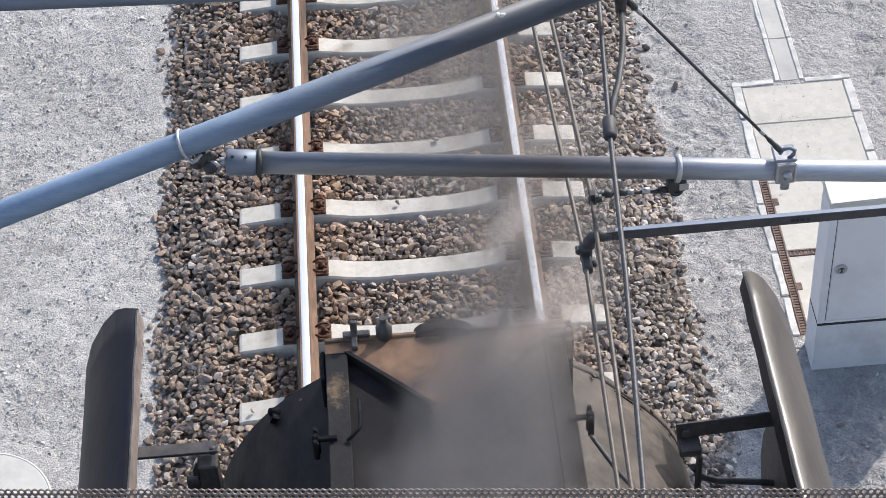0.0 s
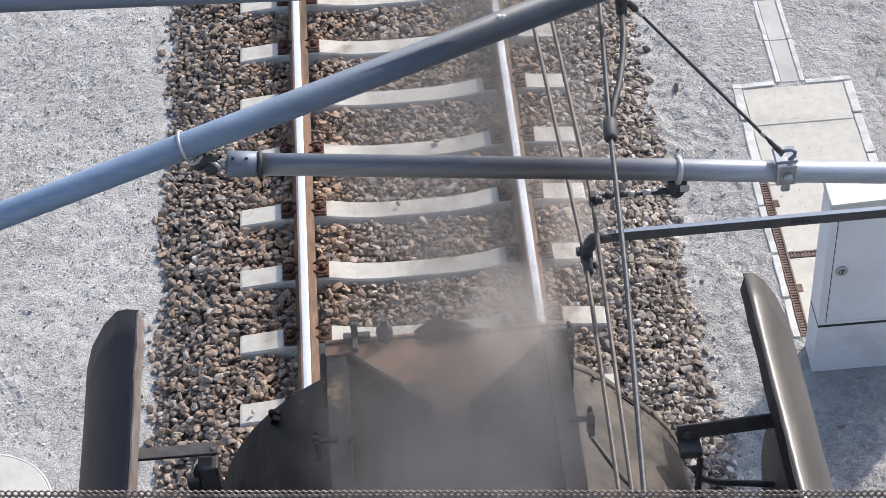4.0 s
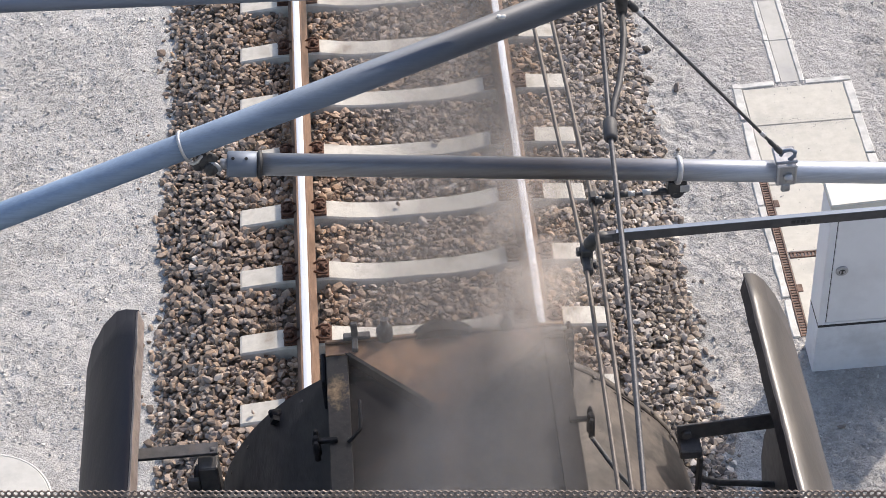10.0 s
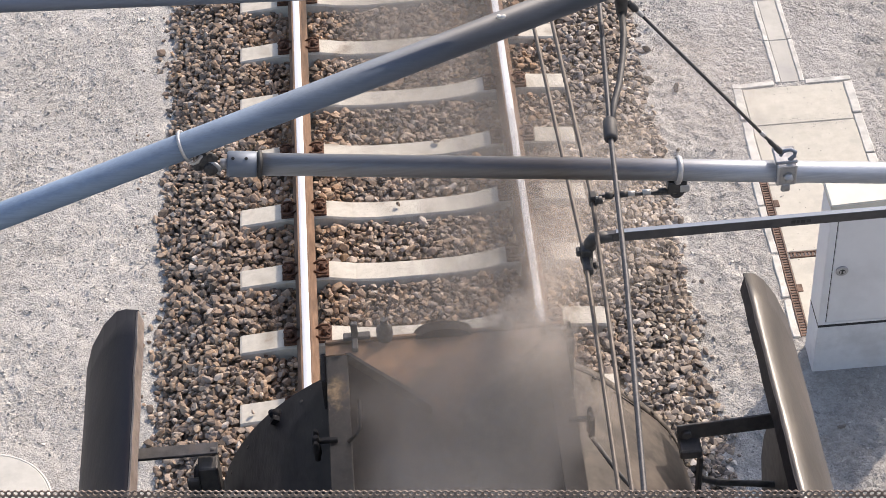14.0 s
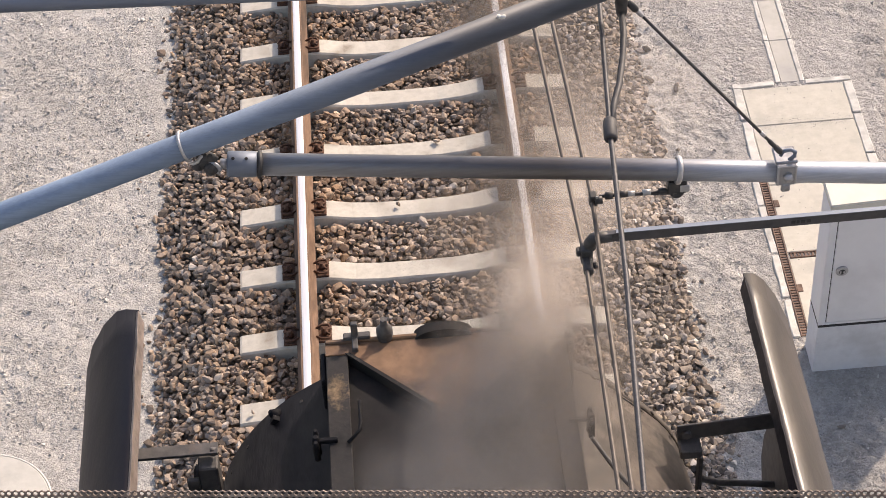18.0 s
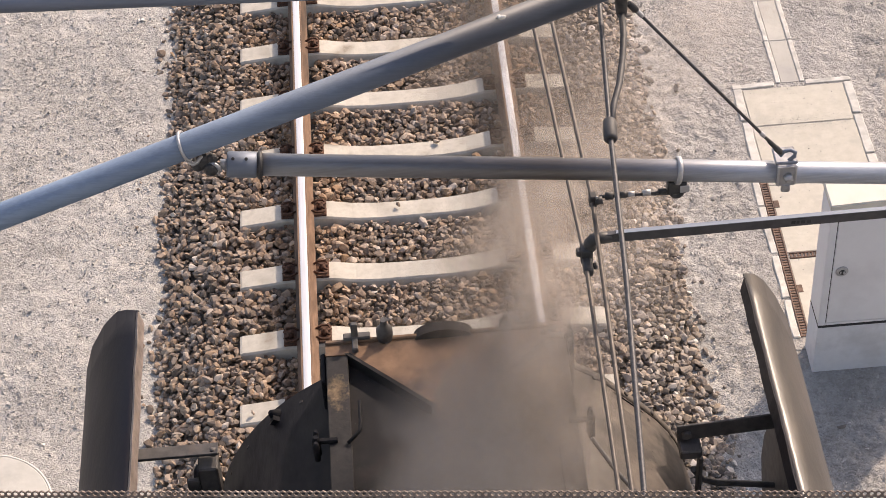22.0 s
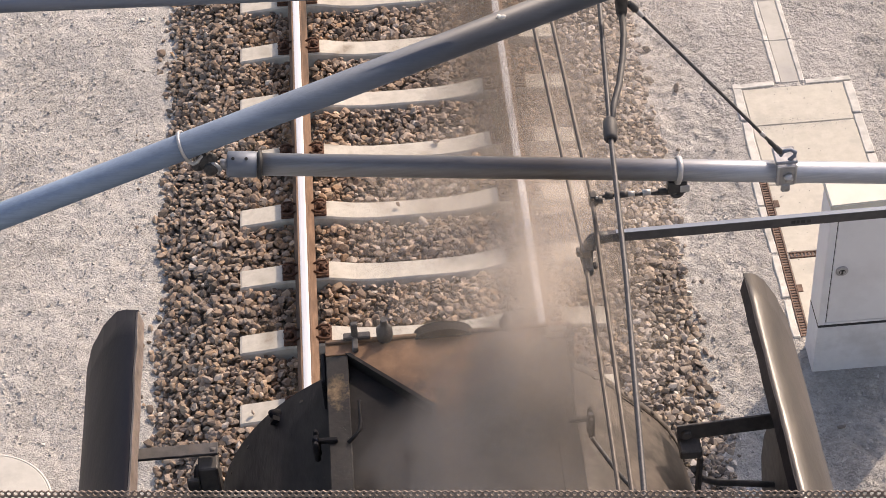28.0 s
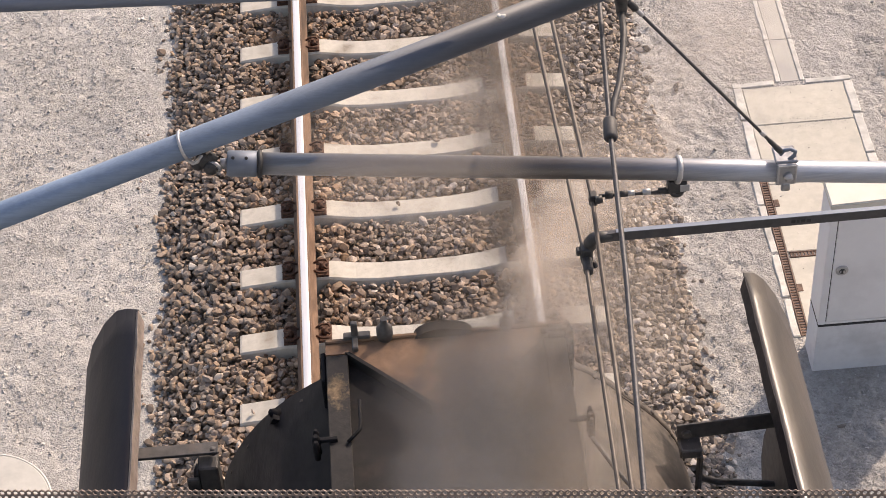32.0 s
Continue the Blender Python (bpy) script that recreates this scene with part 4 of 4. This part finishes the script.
    for off, rr in (((0, 0, 0), .026), ((-.022, -.006, -.010), .016), ((.018, -.010, .014), .014), ((.012, -.022, -.012), .018)):
        bmesh.ops.create_icosphere(kn, subdivisions=2, radius=rr, matrix=Matrix.Translation(c0 + Vector(off)) @ Matrix.Diagonal((1.1, .8, 1.15, 1)))
    part("shackle", kn, DARK_FIT, strut)
    # clamp and hanger rope
    cx = .951
    cl = bmesh.new()
    c0 = on_reg(cx) + Vector((0, 0, .022))
    box(cl, (-.027, -.040, -.037), (.027, -.026, .034), .004, 2, Matrix.Translation(c0))
    box(cl, (-.030, -.03, .028), (.030, .034, .040), .003, 1, Matrix.Translation(c0))
    box(cl, (-.012, -.043, -.060), (.012, -.028, -.030), .004, 1, Matrix.Translation(c0))
    clamp = part("tube_clamp", cl, ALU_SOOT, reg)
    for lo, hi in (((-.0265, -.0425, -.030), (-.0205, -.0395, .0285)), ((.0205, -.0425, -.030), (.0265, -.0395, .0285)), ((-.0265, -.0425, .0288), (.0265, -.0395, .0335))):
        part("clamp_edge", box(bmesh.new(), lo, hi, .001, 1, Matrix.Translation(c0)), GALV, clamp)
    nut = bmesh.new()
    n0 = c0 + Vector((.003, -.040, -.003))
    sweep(nut, [n0, n0 + Vector((0, -.012, 0)), n0 + Vector((0, -.013, 0)), n0 + Vector((0, -.020, 0))], [.0135, .0135, .007, .007], 6)
    part("clamp_bolt", nut, GALV, clamp)
    hkb = bmesh.new()
    sweep(hkb, [c0 + Vector(v) for v in ((.006, -.02, .036), (.020, -.02, .050), (.022, -.02, .064), (.008, -.02, .074), (-.010, -.02, .070), (-.018, -.02, .056))], .0055, 10)
    part("clamp_hook", hkb, ALU, clamp)
    top = Vector((.520, 0, 6.290))
    low = c0 + Vector((-.012, -.02, .060))
    rope = bmesh.new()
    sweep(rope, [top, low], .0045, 10)
    rp = part("hanger_rope", rope, WIRE_DARK, cant)
    for f0, f1, rr, mat in ((.0, .05, .0095, DARK_FIT), (.045, .085, .0065, GALV), (.90, .955, .0065, DARK_FIT), (.945, .99, .0085, DARK_FIT), (.845, .875, .006, GALV)):
        bm = bmesh.new()
        sweep(bm, [top.lerp(low, f0), top.lerp(low, (f0 * .8 + f1 * .2)), top.lerp(low, (f0 * .2 + f1 * .8)), top.lerp(low, f1)], [rr * .7, rr, rr, rr * .7], 14)
        part("rope_ferrule", bm, mat, rp)
    # wire saddle at the strut's head
    sd = bmesh.new()
    sweep(sd, [(.497, 0, 6.40), (.500, 0, 6.33), (.502, -.004, 6.265), (.502, -.006, 6.255)], [.021, .018, .014, .011], 20)
    part("messenger_saddle", sd, DARK_FIT, cant)
    # hinge with the drop wire to the second contact wire
    hx = .664
    h0 = on_reg(hx)
    hoop2 = bmesh.new()
    ring(hoop2, h0, way, .0345, .0055, 32, 1.3)
    part("hoop", hoop2, GALV, reg)
    hb = bmesh.new()
    box(hb, (-.028, -.020, -.070), (.024, .014, -.030), .004, 1, Matrix.Translation(h0))
    ring(hb, h0 + Vector((-.002, -.01, -.070)), (0, 1, 0), .014, .007, 18)
    part("hinge", hb, DARK_FIT, reg)
    hp = box(bmesh.new(), (.004, -.024, -.062), (.030, -.019, -.038), .002, 1, Matrix.Translation(h0))
    part("hinge_plate", hp, GALV, reg)
    lk = bmesh.new()
    a, b = h0 + Vector((-.018, -.012, -.060)), Vector((.452, 0, 5.640))
    mid = a.lerp(b, .5) + Vector((0, 0, -.004))
    sweep(lk, [a, mid, b], .0045, 8)
    sweep(lk, [a + Vector((0, 0, -.012)), a.lerp(b, .35) + Vector((0, 0, -.006)), mid], .004, 8)
    link = part("link_rope", lk, WIRE_DARK, reg)
    for f, rr in ((.12, .008), (.34, .0085), (.56, .0075), (.66, .009), (.86, .0105)):
        bm = bmesh.new()
        p = a.lerp(b, f)
        d = (b - a).normalized()
        sweep(bm, [p - d * .011, p + d * .011], rr, 12)
        part("link_nut", bm, GALV if f in (.34, .56) else DARK_FIT, link)
    wc = bmesh.new()
    box(wc, (.425, -.014, 5.612), (.447, .016, 5.650), .004, 1)
    sweep(wc, [(.44, -.014, 5.638), (.46, -.014, 5.640)], .011, 12)
    part("wire_clip", wc, DARK_FIT, cant)
    part("clip_cheek", box(bmesh.new(), (.441, -.018, 5.632), (.4475, -.0145, 5.656), .001, 1), GALV, cant)
    # steady arm with its wire clamp
    arm = bmesh.new()
    pts = [(.425, 5.452), (.432, 5.470), (.450, 5.482), (.50, 5.487), (1.25, 5.492), (1.9, 5.497)]
    for (xa, za), (xb, zb) in zip(pts[2:], pts[3:]):
        outline = [(xa, za - .017), (xb, zb - .015), (xb, zb + .015), (xa, za + .015)]
        prism(arm, outline, -.007, .007)
    bend = bmesh.new()
    sweep(bend, [(.430, 0, 5.446), (.428, 0, 5.466), (.438, 0, 5.481), (.456, 0, 5.485), (.49, 0, 5.484)], [.016, .018, .018, .017, .015], 14)
    sa = part("steady_arm", arm, ARM, cant, "dark grey flat steady arm")
    part("arm_knee", bend, DARK_FIT, sa)
    # lighter strip that paints the highlight along the arm's top
    edge = bmesh.new()
    prism(edge, [(.50, 5.5022), (1.25, 5.5072), (1.9, 5.5122), (1.9, 5.5142), (1.25, 5.5092), (.50, 5.5042)], -.0075, .0065)
    part("arm_edge", edge, ALU, sa, "lighter strip as painted highlight on the upper edge")
    for x0, x1 in ((.985, .997), (1.000, 1.008), (1.012, 1.024), (1.028, 1.040)):
        part("lettering_bar", box(bmesh.new(), (x0, -.0078, 5.484), (x1, -.0071, 5.495)), CAB_GAP, sa)
    cw = bmesh.new()
    box(cw, (.402, -.020, 5.400), (.436, .020, 5.455), .007, 2)
    box(cw, (.390, -.012, 5.425), (.410, .012, 5.446), .004, 1)
    box(cw, (.404, -.070, 5.404), (.432, .0, 5.432), .008, 2)
    box(cw, (.432, -.05, 5.41), (.445, -.03, 5.425), .004, 1)
    part("contact_clamp", cw, DARK_FIT, sa)
    pin = bmesh.new()
    sweep(pin, [(.447, -.018, 5.482), (.447, -.024, 5.482)], .0045, 10)
    part("knee_pin", pin, GALV, sa)
    drop = box(bmesh.new(), (1.90, -.02, 5.40), (1.94, .02, 5.60), .004, 1)
    part("drop_bracket", drop, ARM, cant)

    # wires
    def wire(name, pts, r, mat, label):
        bm = bmesh.new()
        sweep(bm, pts, r, 10)
        return tagged(part(name, bm, mat), label, "wire", "overhead wires")

    wire("contact_wire", [(-.55, 40, 5.42), (.373, -4.003, 5.455), (.414, -5.06, 5.42), (.392, -5.92, 5.47), (.30, -9.5, 5.52), (-.4, -38, 5.55)], .0062, WIRE, "thin brown-grey contact wire held by the steady arm")
    wire("contact_wire", [(.20, 40, 5.60), (.410, -4.243, 5.63), (.434, -5.046, 5.63), (.403, -6.045, 5.63), (.30, -9.5, 5.63), (-.4, -38, 5.66)], .0062, WIRE, "thin brown-grey contact wire held by a rope link")
    ms = wire("messenger_wire", [(.80, 40, 6.3), (.477, -4.70, 6.25), (.418, -5.483, 6.25), (.391, -5.95, 6.25), (.346, -6.538, 6.25), (.12, -9.5, 6.27), (-1.5, -38, 6.5)], .0062, WIRE_DARK, "dark stranded messenger wire above the contact wires")
    jump = bmesh.new()
    sweep(jump, [(.502, -5.055, 6.268), (.497, -5.13, 6.258), (.484, -5.21, 6.25), (.462, -5.31, 6.248), (.440, -5.38, 6.248), (.421, -5.47, 6.25)], [.0085, .0085, .0082, .008, .0078, .0075], 12)
    part("jumper_cable", jump, RUBBER, ms)
    slv = bmesh.new()
    sweep(slv, [(.4225, -5.440, 6.25), (.4215, -5.446, 6.25), (.4165, -5.502, 6.25), (.416, -5.508, 6.25)], [.014, .0165, .0165, .013], 16)
    part("wire_sleeve", slv, RUBBER, ms)


# ---- footbridge ----
def build_bridge():
    skew = math.degrees(math.atan2(-.07, .653))
    deck = box(bmesh.new(), (-14, -3.2, -.35), (14, -.05, 0), .02, 1)
    dk = part("bridge_deck", deck, CONCRETE, at=pose(0, -8.06, 7.15, 0, 0, skew))
    tagged(dk, "concrete footbridge deck over the track", "bridge", kind="structure")
    for x in (-13.2, 13.2):
        tagged(part("bridge_pier", box(bmesh.new(), (x - .5, -2.6, -8.0), (x + .5, -.6, -.35), .02, 1), CONCRETE, at=pose(0, -8.06, 7.15, 0, 0, skew)), "concrete pier of the footbridge", "pier", kind="structure")
    par = holder("bridge_parapet", pose(-.0735, -8.06, 7.15, 0, 0, skew), "rusty perforated steel parapet panel of a footbridge", "parapet")
    top = 1.047
    pitch, rows = .00505, 8
    rowh = pitch * .866
    # perforated upper strip
    bm = bmesh.new()
    cols = 190
    seg = 12
    hr = pitch * .335
    for j in range(rows):
        z = top - rowh * (j + .5)
        for i in range(cols):
            x = (i - cols / 2 + (.5 if j % 2 else 0)) * pitch
            hexa, circ = [], []
            for k in range(seg):
                a = 2 * math.pi * k / seg
                m = (a + math.pi / 6) % (math.pi / 3) - math.pi / 6
                rr = pitch * .5 / math.cos(m)
                hexa.append(bm.verts.new((x + rr * math.cos(a), 0, z + rr * math.sin(a))))
                circ.append(bm.verts.new((x + hr * math.cos(a), 0, z + hr * math.sin(a))))
            for k in range(seg):
                bm.faces.new((hexa[k], hexa[(k + 1) % seg], circ[(k + 1) % seg], circ[k]))
    bmesh.ops.remove_doubles(bm, verts=bm.verts, dist=pitch * .03)
    sheet = part("perforated_sheet", bm, PANEL, par)
    sheet.matrix_basis = pose(0, 0, top) @ pose(0, 0, 0, -14) @ pose(0, 0, -top)
    mod = sheet.modifiers.new("thickness", "SOLIDIFY")
    mod.thickness = .0012
    drop = rowh * rows
    low = box(bmesh.new(), (-3, -.001 - .242 * drop, 0.0), (3, .001 - .242 * drop, top - .970 * drop), 0)
    part("lower_sheet", low, PANEL, par)
    for x in (-2.9, -1.5, 1.5, 2.9):
        part("post", box(bmesh.new(), (x - .02, -.09, 0), (x + .02, -.026, 1.0), .003, 1), PANEL, par)


# ---- smoke ----
def smoke_sheet(bm, radius, z, lump, seed):
    """A billowing veil with its own hollows and swells."""
    n = 22
    grid = []
    for i in range(n + 1):
        row = []
        for j in range(n + 1):
            x, y = 2 * i / n - 1, 2 * j / n - 1
            h = lump * noise.noise(Vector((x * 1.3 + seed, y * 1.3, seed * .7))) + .5 * lump * noise.noise(Vector((x * 3 + seed, y * 3, 5 + seed)))
            dome = .05 * (1 - x * x - y * y)
            row.append(bm.verts.new((x * radius, y * radius, z + (h + dome) * radius)))
        grid.append(row)
    for i in range(n):
        for j in range(n):
            x, y = 2 * (i + .5) / n - 1, 2 * (j + .5) / n - 1
            if x * x + y * y < 1.05:
                f = bm.faces.new((grid[i][j], grid[i + 1][j], grid[i + 1][j + 1], grid[i][j + 1]))
                f.smooth = True
    for v in [v for v in bm.verts if not v.link_faces]:
        bm.verts.remove(v)


def smoke_shape(name, seed, layers, lump=.018):
    bm = bmesh.new()
    for k in range(layers):
        smoke_sheet(bm, 1.0, (k - (layers - 1) / 2) * .42, lump, seed + 3.7 * k)
    me = bpy.data.meshes.new(name)
    bm.to_mesh(me)
    bm.free()
    return me


# the way of the smoke: seconds of age, x, y, z
PLUME = [(0.0, .04, -5.75, 3.95), (0.45, .06, -5.15, 4.34), (0.9, .10, -4.70, 4.44), (1.4, .15, -4.30, 4.50),
         (2.0, .17, -3.75, 4.54), (2.8, .18, -3.05, 4.56), (3.8, .18, -2.1, 4.60), (6.0, .3, .4, 5.0), (12.0, 1.5, 8.0, 6.5), (40.0, 9.0, 42.0, 14.0)]
CHIMNEY = Vector((LOCO_X, -5.75, 3.95))
TILT = 12


def along(age):
    for (a0, *p0), (a1, *p1) in zip(PLUME, PLUME[1:]):
        if age <= a1:
            f = (age - a0) / (a1 - a0)
            return Vector(p0).lerp(Vector(p1), f)
    return Vector(PLUME[-1][1:])


def build_smoke():
    """Puffs as rigid pieces; returns what moves with its rows."""
    rnd = random.Random(21)
    moving = []
    shapes = {}
    plume = holder("smoke_plume", Matrix.Translation(CHIMNEY), "grey-brown smoke drifting from the locomotive over the track", "smoke")
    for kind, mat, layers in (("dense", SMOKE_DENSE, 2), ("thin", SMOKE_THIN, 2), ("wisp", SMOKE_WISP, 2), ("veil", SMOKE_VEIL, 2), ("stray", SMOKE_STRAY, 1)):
        shapes[kind] = []
        for k in range(5):
            me = smoke_shape("smoke_puff", 1.7 * k + len(kind) + ord(kind[0]) % 7, layers)
            me.materials.append(mat)
            shapes[kind].append(me)

    def puff(kind, size, label, slim=1.0):
        ob = new("smoke_puff", rnd.choice(shapes[kind]))
        ob.parent = plume
        ob.scale = (size, size * slim, size * 1.1)
        ob["label"] = label
        return ob

    # billows that hang and sway over the casing
    for k in range(18):
        f = k / 17
        c = Vector((-.01 + .23 * f + rnd.uniform(-.10, .10), -5.52 + .86 * f + rnd.uniform(-.05, .05), 4.22 + .03 * (k * 7 % 18)))
        ob = puff("dense", rnd.uniform(.38, .46) - .16 * f, "dense grey-brown smoke billow")
        rows, spin, ph = [], rnd.uniform(0, 360), rnd.uniform(0, 6.28)
        for i in range(33):
            t = float(i)
            d = Vector((.07 * math.sin(t * 1.9 + ph), .09 * math.sin(t * 1.4 + 2 * ph), .03 * math.sin(t * 1.1 + ph)))
            rows.append((t, pose(*(c + d - CHIMNEY), TILT) @ pose(0, 0, 0, 0, 0, spin + 30 * math.sin(t * .7 + ph))))
        moving.append((ob, rows))

    def send(kind, size, label, t0, off, veer, quick=1.0, slim=1.0, spin=None):
        """One puff that leaves at t0 and drifts off along the track."""
        ob = puff(kind, size, label, slim)
        spin = rnd.uniform(0, 360) if spin is None else spin
        rate = rnd.uniform(-22, 22)
        keys = [0.0, 32.0, t0 - .1] + [t0 + a / quick for a in (0, .45, .9, 1.4, 2.0, 2.8, 3.8, 5.0, 6.0, 9.0, 12.0)]
        rows = []
        for t in sorted(set(round(t, 2) for t in keys if 0 <= t <= 32)):
            age = max(0.0, t - t0) * quick
            p = along(age) + off * min(1, age) + Vector((veer * max(0, age - .9), 0, 0))
            rows.append((t, pose(*(p - CHIMNEY), TILT) @ pose(0, 0, 0, 0, 0, spin + rate * min(age, 4))))
        moving.append((ob, rows))

    # veils that leave one after another
    t0 = -4.4
    while t0 < 31.8:
        late = t0 > 14.3
        mid = .20 if late else .0
        send("veil" if late else "thin", rnd.uniform(.32, .46) if late else rnd.uniform(.42, .60), "thin brown smoke veil", t0,
             Vector((mid + rnd.uniform(-.16, .16) * (1.0 if late else 1.5), 0, rnd.uniform(-.04, .10))), rnd.uniform(-.03, .05))
        t0 += rnd.uniform(.27, .40) * (.66 if late else 1.0)
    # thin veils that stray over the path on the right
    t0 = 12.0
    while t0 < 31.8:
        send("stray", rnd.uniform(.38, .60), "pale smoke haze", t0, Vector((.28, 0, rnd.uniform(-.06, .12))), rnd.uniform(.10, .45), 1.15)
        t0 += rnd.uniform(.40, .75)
    # a late veil that has risen over the slanting tube
    t0 = 23.5
    while t0 < 31.5:
        send("stray", rnd.uniform(.40, .55), "pale smoke haze", t0, Vector((rnd.uniform(-.2, .2), -.25, 2.05)), rnd.uniform(.0, .15), .8)
        t0 += rnd.uniform(1.0, 1.6)
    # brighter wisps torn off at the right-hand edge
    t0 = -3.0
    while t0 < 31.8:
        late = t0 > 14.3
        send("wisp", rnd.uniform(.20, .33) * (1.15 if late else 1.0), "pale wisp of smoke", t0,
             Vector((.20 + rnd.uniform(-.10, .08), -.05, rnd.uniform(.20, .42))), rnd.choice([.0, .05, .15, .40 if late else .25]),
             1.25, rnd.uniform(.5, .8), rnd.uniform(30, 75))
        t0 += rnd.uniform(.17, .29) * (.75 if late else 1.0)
    return moving


build_ground()
build_bed()
build_rail(-.7535, "rust-brown steel rail with a bright worn top")
build_rail(.7535, "rust-brown steel rail with a bright worn top")
build_sleepers()
build_loco()
build_overhead()
build_bridge()
build_lineside()
build_litter()
build_ballast()
SMOKE = build_smoke()


def motions():
    for thing, rows in SMOKE:
        walk(thing, rows)


motions()
